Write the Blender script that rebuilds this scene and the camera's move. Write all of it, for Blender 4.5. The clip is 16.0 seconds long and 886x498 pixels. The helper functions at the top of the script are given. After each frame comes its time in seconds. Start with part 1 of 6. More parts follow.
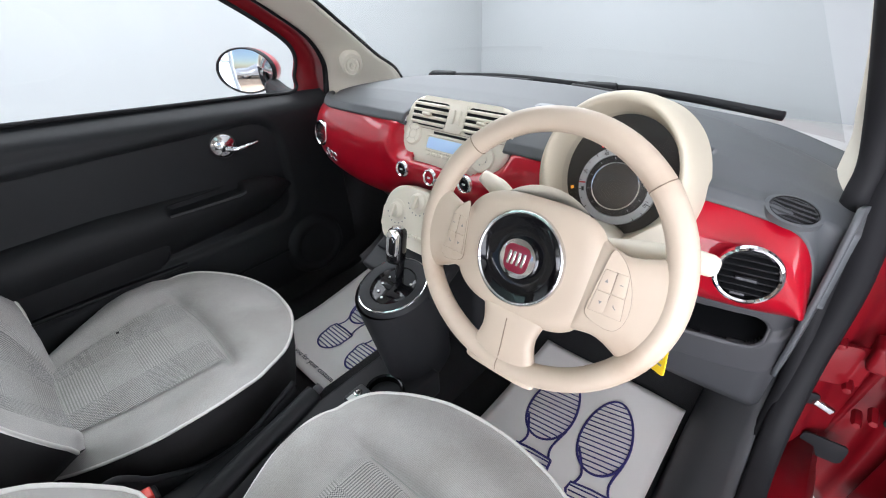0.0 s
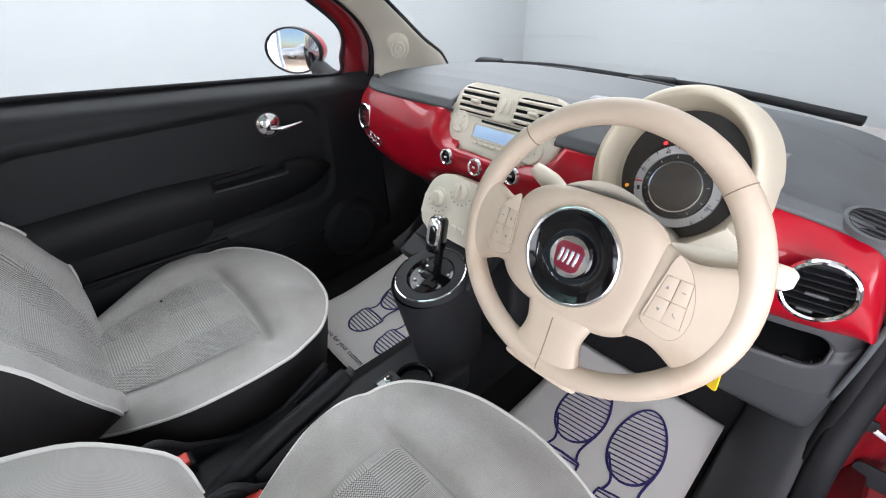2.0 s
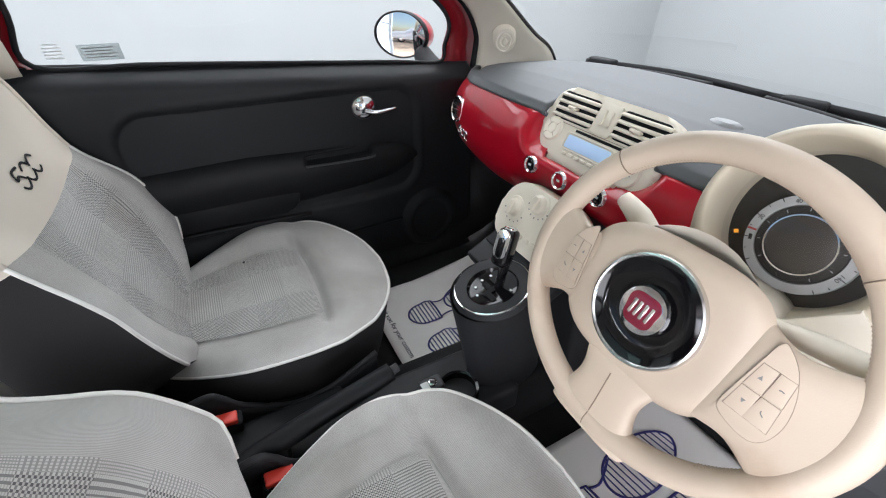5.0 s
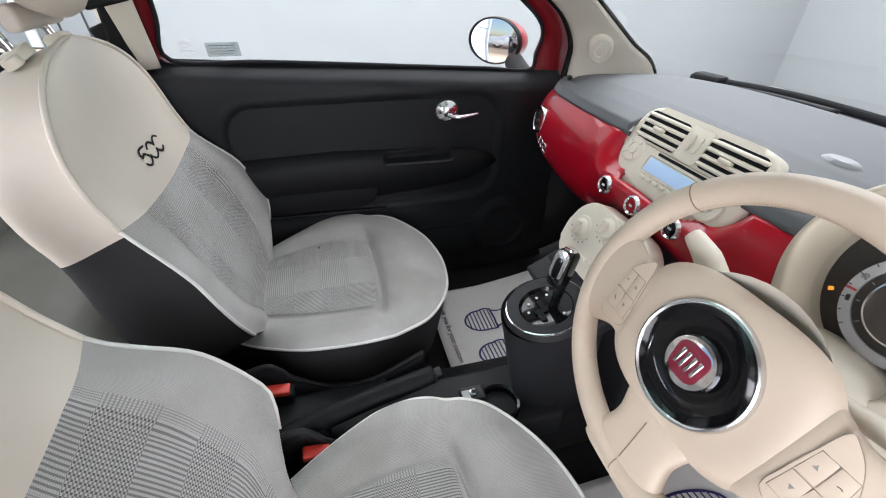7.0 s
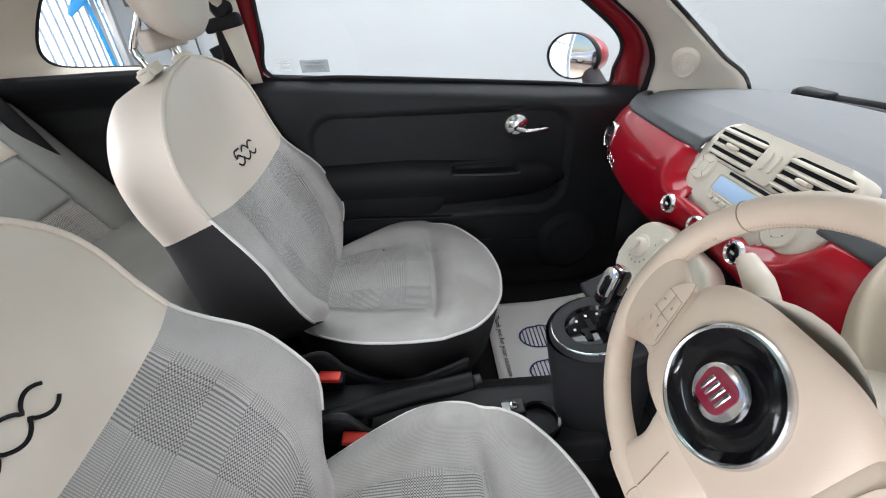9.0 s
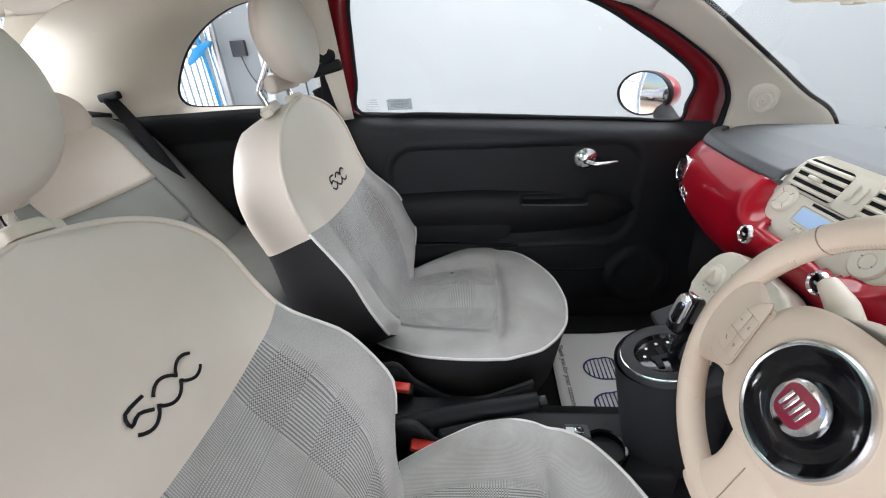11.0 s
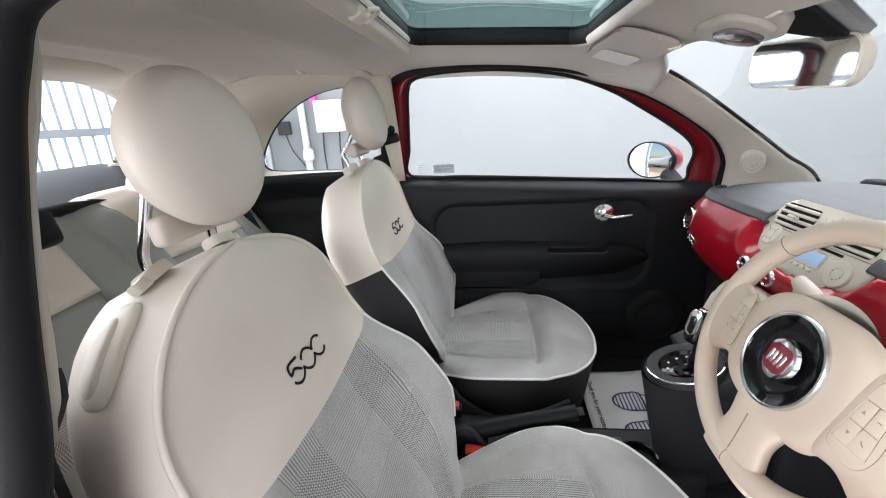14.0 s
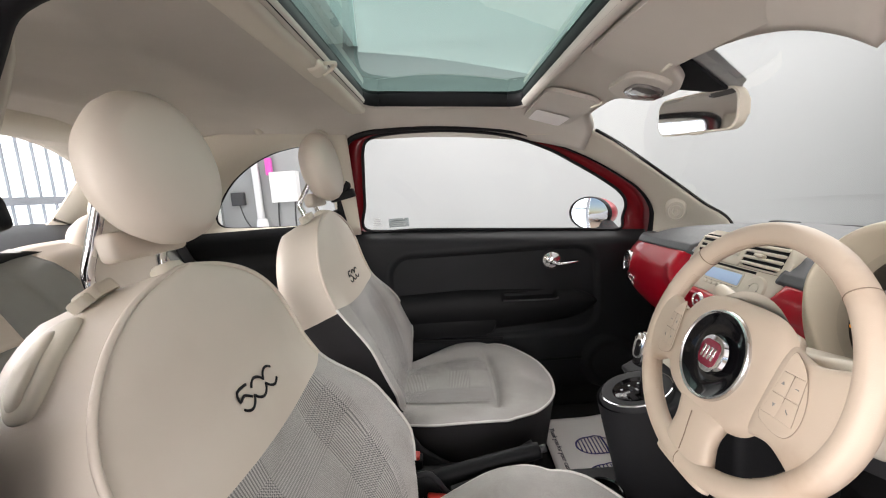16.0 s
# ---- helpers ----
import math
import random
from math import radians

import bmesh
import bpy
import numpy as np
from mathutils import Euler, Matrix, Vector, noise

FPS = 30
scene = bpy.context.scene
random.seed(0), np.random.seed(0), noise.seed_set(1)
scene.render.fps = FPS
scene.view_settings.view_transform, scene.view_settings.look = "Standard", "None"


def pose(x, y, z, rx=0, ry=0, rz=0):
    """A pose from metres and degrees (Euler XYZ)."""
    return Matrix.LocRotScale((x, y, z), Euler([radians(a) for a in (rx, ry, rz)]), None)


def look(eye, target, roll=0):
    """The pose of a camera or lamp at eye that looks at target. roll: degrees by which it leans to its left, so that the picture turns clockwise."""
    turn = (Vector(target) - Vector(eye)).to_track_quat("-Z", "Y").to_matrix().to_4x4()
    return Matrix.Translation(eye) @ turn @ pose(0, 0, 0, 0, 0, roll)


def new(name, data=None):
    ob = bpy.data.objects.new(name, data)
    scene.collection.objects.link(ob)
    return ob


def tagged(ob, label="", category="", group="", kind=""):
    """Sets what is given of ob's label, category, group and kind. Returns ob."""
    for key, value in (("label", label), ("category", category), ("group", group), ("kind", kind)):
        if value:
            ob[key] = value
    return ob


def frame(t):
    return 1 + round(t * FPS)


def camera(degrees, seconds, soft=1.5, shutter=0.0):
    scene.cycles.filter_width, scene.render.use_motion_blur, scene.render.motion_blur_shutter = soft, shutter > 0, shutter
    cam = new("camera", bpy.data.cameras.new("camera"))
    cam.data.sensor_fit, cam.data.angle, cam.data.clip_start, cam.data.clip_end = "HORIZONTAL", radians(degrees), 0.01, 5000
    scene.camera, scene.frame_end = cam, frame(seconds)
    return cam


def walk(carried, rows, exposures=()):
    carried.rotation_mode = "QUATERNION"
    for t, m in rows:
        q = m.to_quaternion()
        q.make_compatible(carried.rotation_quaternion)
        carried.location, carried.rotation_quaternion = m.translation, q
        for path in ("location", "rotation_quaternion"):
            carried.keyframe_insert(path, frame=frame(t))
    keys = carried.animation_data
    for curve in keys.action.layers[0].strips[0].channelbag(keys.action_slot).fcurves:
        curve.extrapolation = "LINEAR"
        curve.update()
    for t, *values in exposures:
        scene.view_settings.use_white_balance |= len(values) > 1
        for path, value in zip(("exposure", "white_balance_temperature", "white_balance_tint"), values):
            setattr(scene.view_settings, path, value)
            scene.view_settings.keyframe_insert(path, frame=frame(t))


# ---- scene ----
cam = camera(93.2, 16.0, soft=1.1)
PATH = [
    (0, (0.593, -0.395, 1.151), (-0.578, 0.843, 0.103), -2.5),
    (0.5, (0.588, -0.397, 1.152), (-0.594, 0.823, 0.096), -2.3),
    (1, (0.581, -0.402, 1.149), (-0.617, 0.793, 0.083), -1.8),
    (1.5, (0.573, -0.403, 1.145), (-0.644, 0.765, 0.07), -1.5),
    (2, (0.563, -0.405, 1.145), (-0.678, 0.727, 0.06), -1.0),
    (2.5, (0.555, -0.397, 1.144), (-0.715, 0.692, 0.047), -0.7),
    (3, (0.544, -0.39, 1.148), (-0.757, 0.65, 0.041), -0.2),
    (3.2, (0.541, -0.388, 1.149), (-0.771, 0.634, 0.039), -0.1),
    (5.3, (0.538, -0.342, 1.158), (-0.929, 0.405, 0.022), 1.1),
    (5.5, (0.536, -0.34, 1.159), (-0.947, 0.373, 0.023), 1.1),
    (6, (0.534, -0.346, 1.163), (-0.984, 0.283, 0.024), 1.2),
    (6.5, (0.538, -0.332, 1.167), (-1.013, 0.211, 0.027), 1.1),
    (7, (0.549, -0.306, 1.171), (-1.035, 0.14, 0.034), 0.9),
    (7.5, (0.557, -0.286, 1.173), (-1.052, 0.07, 0.04), 0.4),
    (8, (0.564, -0.273, 1.177), (-1.072, -0.016, 0.056), -0.3),
    (8.5, (0.572, -0.264, 1.176), (-1.088, -0.093, 0.075), -0.9),
    (9, (0.583, -0.254, 1.17), (-1.1, -0.173, 0.093), -1.8),
    (9.5, (0.589, -0.253, 1.167), (-1.114, -0.251, 0.119), -2.5),
    (10, (0.6, -0.262, 1.166), (-1.126, -0.335, 0.159), -3.1),
    (10.2, (0.605, -0.267, 1.165), (-1.13, -0.369, 0.175), -3.3),
    (12.3, (0.745, -0.326, 1.199), (-1.06, -0.595, 0.379), -3.8),
    (12.5, (0.759, -0.334, 1.198), (-1.057, -0.608, 0.405), -4.0),
    (13, (0.798, -0.343, 1.202), (-1.041, -0.617, 0.466), -3.9),
    (13.5, (0.829, -0.347, 1.197), (-1.031, -0.616, 0.513), -3.8),
    (14, (0.854, -0.355, 1.174), (-1.035, -0.595, 0.56), -3.7),
    (14.5, (0.868, -0.356, 1.149), (-1.053, -0.539, 0.623), -3.8),
    (15, (0.878, -0.355, 1.126), (-1.077, -0.456, 0.718), -4.0),
    (15.5, (0.889, -0.355, 1.112), (-1.082, -0.413, 0.777), -4.2),
    (16, (0.901, -0.351, 1.103), (-1.078, -0.373, 0.814), -4.0),
]
walk(cam, [(t, look(eye, target, roll)) for t, eye, target, roll in PATH], [(0, 0.16, 6100, 10), (4, 0.05, 6200, 10), (10, 0.04, 6200, 10), (12, 0.0, 6210, 10), (14.4, -0.06, 6220, 10), (15.2, -0.15, 6420, 11), (16, -0.22, 6850, 13)])

# ---- world, lights, exposure ----
world = bpy.data.worlds.new("world")
scene.world = world
world.use_nodes = True
wt = world.node_tree
sky = wt.nodes.new("ShaderNodeTexSky")
sky.sky_type, sky.sun_disc = "NISHITA", False
sky.sun_elevation, sky.sun_rotation = radians(69), radians(160)
wt.links.new(sky.outputs[0], wt.nodes["Background"].inputs[0])
wt.nodes["Background"].inputs[1].default_value = 0.12


def lamp(name, m, sx, sy, watts, tint):
    data = bpy.data.lights.new(name, "AREA")
    data.shape, data.size, data.size_y, data.energy, data.color = "RECTANGLE", sx, sy, watts, tint
    ob = new(name, data)
    ob.matrix_world = m
    return ob


sun = bpy.data.lights.new("sun", "SUN")
sun.energy, sun.angle, sun.color = 3.0, radians(0.6), (1.0, 0.96, 0.9)
new("sun", sun).matrix_world = look((1.0, -6.2, 9), (0, -3, 0))
# added fill lamp under the glowing ceiling panel
lamp("ceiling_fill_light", pose(-1.85, 1.5, 2.47), 2.9, 5.6, 212, (1.0, 0.975, 0.99))
lamp("doorway_light", look((0.1, -3.9, 2.5), (0.2, -0.4, 1.0)), 3.0, 0.8, 420, (0.99, 0.97, 1.0))
# unseen fill lamp for the light from the right; its opening is added
lamp("right_fill_light", look((5.17, 0.4, 1.25), (0.2, -0.4, 0.95)), 2.1, 5.8, 325, (0.985, 0.96, 0.985))
lamp("rear_doorway_light", look((2.5, -3.02, 1.2), (0.45, -0.1, 0.85)), 2.8, 2.0, 145, (1.0, 0.97, 0.985))


# ---- materials ----
def mat(name, color, rough=0.5, metal=0.0, vary=0.06, scale=6.0, fine=350.0, bump=0.05, coat=0.0, spec=0.5, dist=0.0006, stain=None):
    """A surface with variation at two scales: broad wear and fine grain."""
    m = bpy.data.materials.new(name)
    m.use_nodes = True
    t = m.node_tree
    n, l = t.nodes, t.links
    b = n["Principled BSDF"]
    b.inputs["Metallic"].default_value, b.inputs["Roughness"].default_value = metal, rough
    b.inputs["Coat Weight"].default_value, b.inputs["Coat Roughness"].default_value = coat, 0.04
    b.inputs["Specular IOR Level"].default_value = spec
    co = n.new("ShaderNodeTexCoord")
    broad = n.new("ShaderNodeTexNoise")
    broad.inputs["Scale"].default_value, broad.inputs["Detail"].default_value = scale, 5.0
    grain = n.new("ShaderNodeTexNoise")
    grain.inputs["Scale"].default_value, grain.inputs["Detail"].default_value = fine, 2.0
    l.new(co.outputs["Object"], broad.inputs["Vector"]), l.new(co.outputs["Object"], grain.inputs["Vector"])
    ramp = n.new("ShaderNodeValToRGB")
    lo, hi = [c * (1 - vary) for c in color], [min(1, c * (1 + vary)) for c in color]
    ramp.color_ramp.elements[0].position, ramp.color_ramp.elements[1].position = 0.3, 0.7
    ramp.color_ramp.elements[0].color, ramp.color_ramp.elements[1].color = (*lo, 1), (*hi, 1)
    l.new(broad.outputs["Fac"], ramp.inputs["Fac"])
    out = ramp.outputs["Color"]
    if stain:
        spots = n.new("ShaderNodeTexNoise")
        spots.inputs["Scale"].default_value, spots.inputs["Detail"].default_value = stain[1], 6.0
        l.new(co.outputs["Object"], spots.inputs["Vector"])
        cut = n.new("ShaderNodeMapRange")
        cut.inputs["From Min"].default_value, cut.inputs["From Max"].default_value, cut.inputs["To Max"].default_value = 0.56, 0.75, stain[2]
        l.new(spots.outputs["Fac"], cut.inputs["Value"])
        mix = n.new("ShaderNodeMix")
        mix.data_type = "RGBA"
        l.new(cut.outputs[0], mix.inputs[0]), l.new(out, mix.inputs[6])
        mix.inputs[7].default_value = (*stain[0], 1)
        out = mix.outputs[2]
    l.new(out, b.inputs["Base Color"])
    rr = n.new("ShaderNodeMapRange")
    rr.inputs["To Min"].default_value, rr.inputs["To Max"].default_value = max(0.02, rough - 0.05), min(1, rough + 0.05)
    l.new(broad.outputs["Fac"], rr.inputs["Value"]), l.new(rr.outputs[0], b.inputs["Roughness"])
    if bump:
        bp = n.new("ShaderNodeBump")
        bp.inputs["Strength"].default_value, bp.inputs["Distance"].default_value = bump, dist
        l.new(grain.outputs["Fac"], bp.inputs["Height"]), l.new(bp.outputs[0], b.inputs["Normal"])
    return m


def fabric(name, check):
    """Woven seat cloth: fine ribs, and with check a pattern of striped and checked bands."""
    m = bpy.data.materials.new(name)
    m.use_nodes = True
    t = m.node_tree
    n, l = t.nodes, t.links
    b = n["Principled BSDF"]
    b.inputs["Roughness"].default_value = 0.9
    b.inputs["Sheen Weight"].default_value = 0.25
    uv = n.new("ShaderNodeUVMap")
    sep = n.new("ShaderNodeSeparateXYZ")
    l.new(uv.outputs[0], sep.inputs[0])

    def op(kind, a, c=None):
        k = n.new("ShaderNodeMath")
        k.operation = kind
        for i, v in enumerate((a, c)):
            if v is None:
                continue
            if isinstance(v, (int, float)):
                k.inputs[i].default_value = v
            else:
                l.new(v, k.inputs[i])
        return k.outputs[0]

    def stripe(src, pitch, duty=0.5, shift=0.0):
        return op("LESS_THAN", op("FRACT", op("ADD", op("DIVIDE", src, pitch), shift)), duty)

    u, v = sep.outputs[0], sep.outputs[1]
    co = n.new("ShaderNodeTexCoord")
    noise_n = n.new("ShaderNodeTexNoise")
    noise_n.inputs["Scale"].default_value, noise_n.inputs["Detail"].default_value = 9.0, 6.0
    l.new(co.outputs["Object"], noise_n.inputs["Vector"])
    fac = op("MULTIPLY", stripe(u, 0.0021, 0.45), 0.30)
    if check:
        # warp and weft each change between broad and hair stripes, band by band
        bu, bv = stripe(u, 0.196, 0.42, 0.71), stripe(v, 0.130, 0.52, 0.80)

        def threads(src, band):
            broad_t, hair = stripe(src, 0.0047, 0.46), op("MULTIPLY", stripe(src, 0.0024, 0.42), 0.55)
            return op("ADD", op("MULTIPLY", band, broad_t), op("MULTIPLY", op("SUBTRACT", 1.0, band), hair))

        warp, weft = threads(u, bu), op("MULTIPLY", threads(v, bv), 0.75)
        tooth = op("MULTIPLY", op("MULTIPLY", bu, bv), op("ABSOLUTE", op("SUBTRACT", warp, weft)))
        one = op("ABSOLUTE", op("SUBTRACT", bu, bv))
        plain = op("MULTIPLY", op("MAXIMUM", warp, weft), op("SUBTRACT", 1.0, op("MULTIPLY", bu, bv)))
        plain = op("MULTIPLY", plain, op("SUBTRACT", 1.0, op("MULTIPLY", one, 0.23)))
        fac = op("MULTIPLY", op("ADD", tooth, plain), 0.97)
    mix = n.new("ShaderNodeMix")
    mix.data_type = "RGBA"
    l.new(fac, mix.inputs[0])
    mix.inputs[6].default_value = (0.445, 0.430, 0.412, 1) if not check else (0.50, 0.488, 0.468, 1)
    mix.inputs[7].default_value = (0.075, 0.075, 0.08, 1) if not check else (0.085, 0.084, 0.088, 1)
    dirt = n.new("ShaderNodeMix")
    dirt.data_type, dirt.blend_type = "RGBA", "MULTIPLY"
    grime = n.new("ShaderNodeValToRGB")
    grime.color_ramp.elements[0].position, grime.color_ramp.elements[1].position = 0.32, 0.6
    grime.color_ramp.elements[0].color, grime.color_ramp.elements[1].color = (0.80, 0.79, 0.77, 1), (1, 1, 1, 1)
    l.new(noise_n.outputs["Fac"], grime.inputs["Fac"])
    dirt.inputs[0].default_value = 1.0
    l.new(mix.outputs[2], dirt.inputs[6]), l.new(grime.outputs["Color"], dirt.inputs[7])
    l.new(dirt.outputs[2], b.inputs["Base Color"])
    bp = n.new("ShaderNodeBump")
    bp.inputs["Strength"].default_value, bp.inputs["Distance"].default_value = 0.25, 0.0006
    l.new(fac, bp.inputs["Height"]), l.new(bp.outputs[0], b.inputs["Normal"])
    return m


def glass(name, tint, rough=0.0, base=0.02):
    m = bpy.data.materials.new(name)
    m.use_nodes = True
    n, l = m.node_tree.nodes, m.node_tree.links
    n.remove(n["Principled BSDF"])
    tr, gl, mx = n.new("ShaderNodeBsdfTransparent"), n.new("ShaderNodeBsdfGlossy"), n.new("ShaderNodeMixShader")
    lw, pw, fr = n.new("ShaderNodeLayerWeight"), n.new("ShaderNodeMath"), n.new("ShaderNodeMapRange")
    pw.operation = "POWER"
    pw.inputs[1].default_value = 5.0
    l.new(lw.outputs["Facing"], pw.inputs[0]), l.new(pw.outputs[0], fr.inputs["Value"])
    fr.inputs["To Min"].default_value, fr.inputs["To Max"].default_value = base, 1.0
    lw.inputs[0].default_value = 0.5
    tr.inputs[0].default_value = (*tint, 1)
    gl.inputs["Roughness"].default_value = rough
    l.new(fr.outputs[0], mx.inputs[0]), l.new(tr.outputs[0], mx.inputs[1]), l.new(gl.outputs[0], mx.inputs[2])
    l.new(mx.outputs[0], n["Material Output"].inputs[0])
    return m


def glow(name, color, power):
    m = bpy.data.materials.new(name)
    m.use_nodes = True
    b = m.node_tree.nodes["Principled BSDF"]
    b.inputs["Base Color"].default_value = (*color, 1)
    b.inputs["Emission Color"].default_value, b.inputs["Emission Strength"].default_value = (*color, 1), power
    return m


LEATHER = mat("cream_leather", (0.64, 0.575, 0.495), 0.48, vary=0.03, fine=900, bump=0.12, stain=((0.56, 0.49, 0.41), 7, 0.35))
RIM = mat("worn_cream_leather", (0.54, 0.445, 0.35), 0.42, vary=0.05, fine=700, bump=0.18, stain=((0.36, 0.25, 0.17), 11, 0.6))
CREAM = mat("cream_plastic", (0.68, 0.63, 0.53), 0.45, vary=0.025, fine=1200, bump=0.06, stain=((0.5, 0.45, 0.36), 12, 0.3))
HOODCREAM = mat("tan_cream_plastic", (0.55, 0.495, 0.39), 0.5, vary=0.03, fine=1200, bump=0.08, stain=((0.46, 0.40, 0.31), 10, 0.3))
LINER = mat("headlining_cloth", (0.54, 0.505, 0.455), 0.95, vary=0.04, fine=1500, bump=0.25)
PILLAR = mat("cream_pillar_plastic", (0.58, 0.54, 0.455), 0.6, vary=0.03, fine=1400, bump=0.12)
DASH = mat("charcoal_dash_plastic", (0.072, 0.077, 0.083), 0.55, vary=0.06, fine=1100, bump=0.3)
BLACK = mat("black_door_plastic", (0.0140, 0.0152, 0.0170), 0.52, vary=0.15, fine=900, bump=0.3, spec=0.2)
SATIN = mat("satin_black_plastic", (0.008, 0.0085, 0.0095), 0.5, vary=0.1, fine=900, bump=0.15, spec=0.16)
CARPET = mat("black_carpet", (0.008, 0.008, 0.009), 0.98, vary=0.3, fine=600, bump=0.9, dist=0.003)
SIDECLOTH = mat("black_side_cloth", (0.0145, 0.0140, 0.0155), 0.95, vary=0.15, fine=800, bump=0.5)
RUBBER = mat("black_rubber", (0.010, 0.010, 0.0115), 0.65, vary=0.15, fine=500, bump=0.2, spec=0.2)
GLOSS = mat("piano_black", (0.005, 0.005, 0.006), 0.1, vary=0.05, bump=0.0, coat=0.12, spec=0.3)
RED = mat("red_gloss_paint", (0.35, 0.003, 0.014), 0.36, vary=0.03, fine=2500, bump=0.0, coat=0.6, spec=0.12)
# body red, its base darkened to put in the shade at the door opening
REDBODY = mat("shaded_red_body_paint", (0.15, 0.003, 0.007), 0.45, vary=0.08, fine=600, bump=0.03, coat=0.35, spec=0.15, stain=((0.08, 0.01, 0.01), 14, 0.5))
CHROME = mat("chrome", (0.80, 0.80, 0.82), 0.10, 1.0, vary=0.02, bump=0.0)
ALU = mat("satin_metal", (0.66, 0.66, 0.66), 0.22, 1.0, vary=0.04, bump=0.02)
PIPING = mat("white_piping", (0.66, 0.65, 0.62), 0.6, vary=0.03, fine=900, bump=0.1)
GREY = mat("dark_grey_plastic", (0.044, 0.045, 0.049), 0.5, vary=0.08, fine=900, bump=0.2, spec=0.4)
SILL = mat("grey_sill_plastic", (0.058, 0.059, 0.063), 0.5, vary=0.08, fine=900, bump=0.2, spec=0.4)
CONSOLE = mat("charcoal_console_plastic", (0.017, 0.0175, 0.0195), 0.55, vary=0.1, fine=900, bump=0.2, spec=0.25)
GAP = mat("pale_gap", (0.30, 0.245, 0.19), 0.8, bump=0)
FABRIC, CHECK = fabric("ribbed_grey_cloth", False), fabric("glen_check_cloth", True)
REARCLOTH = mat("dark_grey_cloth", (0.30, 0.312, 0.294), 0.8, vary=0.1, fine=900, bump=0.5)
PAPER = mat("paper_mat", (0.80, 0.77, 0.745), 0.85, vary=0.03, fine=400, bump=0.15)
INK = mat("blue_print", (0.035, 0.03, 0.17), 0.8, vary=0.15, fine=300, bump=0.0)
SCREEN = glow("lcd_blue", (0.36, 0.50, 0.70), 0.28)
REDLAMP = glow("red_warning_lamp", (0.9, 0.02, 0.03), 1.6)
AMBER = glow("amber_warning_lamp", (0.9, 0.35, 0.03), 0.8)
MIRROR = mat("mirror_silver", (0.92, 0.93, 0.94), 0.015, 1.0, vary=0.0, bump=0.0)
GLASS, TINT = glass("clear_glass", (0.95, 0.97, 0.965)), glass("green_tinted_glass", (0.24, 0.36, 0.335), 0.0, 0.08)
DIALGLASS = glass("dial_glass", (0.9, 0.9, 0.9))
SMOKE = mat("dial_face_black", (0.02, 0.018, 0.016), 0.5, vary=0.1, bump=0.0)
DIALGREY = mat("dial_scale_grey", (0.46, 0.47, 0.48), 0.5, vary=0.05, bump=0.0)
BUCKLE = mat("red_buckle_button", (0.65, 0.045, 0.03), 0.4, vary=0.05, bump=0.02)
YELLOW = mat("yellow_tag", (0.75, 0.52, 0.01), 0.6, vary=0.05, bump=0.05)
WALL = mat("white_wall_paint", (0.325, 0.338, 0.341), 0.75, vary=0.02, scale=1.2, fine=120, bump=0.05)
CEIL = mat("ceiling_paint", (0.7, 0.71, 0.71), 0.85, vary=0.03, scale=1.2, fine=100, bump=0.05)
FLOOR = mat("resin_floor", (0.50, 0.49, 0.48), 0.4, vary=0.1, scale=2.0, fine=60, bump=0.05, stain=((0.2, 0.17, 0.14), 3, 0.5))
YARD = mat("brown_yard", (0.36, 0.27, 0.20), 0.9, vary=0.15, scale=1.5, fine=40, bump=0.4, dist=0.01)
BARS = mat("grey_steel", (0.34, 0.37, 0.41), 0.45, vary=0.08, fine=200, bump=0.05)
BLUE = mat("blue_strap", (0.03, 0.28, 0.62), 0.6, vary=0.08, bump=0.05)
PINK = mat("pink_plastic", (0.75, 0.10, 0.50), 0.5, vary=0.05, bump=0.02)
WHITE = mat("white_plastic", (0.78, 0.79, 0.80), 0.4, vary=0.03, bump=0.02)
CARWHITE = mat("white_car_paint", (0.80, 0.81, 0.82), 0.3, vary=0.02, bump=0.0, coat=0.7)
FILM = glass("clear_printed_film", (0.74, 0.77, 0.77), 0.3, 0.05)
LENS = mat("smoked_lens", (0.11, 0.10, 0.095), 0.18, vary=0.2, scale=30, bump=0.0, coat=0.4)
BANDGREY = mat("dotted_grey_print", (0.34, 0.35, 0.35), 0.6, vary=0.12, scale=60, fine=500, bump=0.0)
STICKER = mat("pale_sticker", (0.62, 0.64, 0.63), 0.5, vary=0.03, bump=0.0)
PRINT = mat("grey_print", (0.22, 0.22, 0.22), 0.7, vary=0.05, bump=0.0)




def frosted(name, color, clear):
    """Thin white sheet that lets some of the view through and glows with the light behind it."""
    m = bpy.data.materials.new(name)
    m.use_nodes = True
    n, l = m.node_tree.nodes, m.node_tree.links
    n.remove(n["Principled BSDF"])
    tr, tl, mx = n.new("ShaderNodeBsdfTransparent"), n.new("ShaderNodeBsdfTranslucent"), n.new("ShaderNodeMixShader")
    tl.inputs[0].default_value = (*color, 1)
    mx.inputs[0].default_value = 1 - clear
    l.new(tr.outputs[0], mx.inputs[1]), l.new(tl.outputs[0], mx.inputs[2]), l.new(mx.outputs[0], n["Material Output"].inputs[0])
    return m


FROST = frosted("frosted_white_sheet", (0.85, 0.86, 0.86), 0.45)


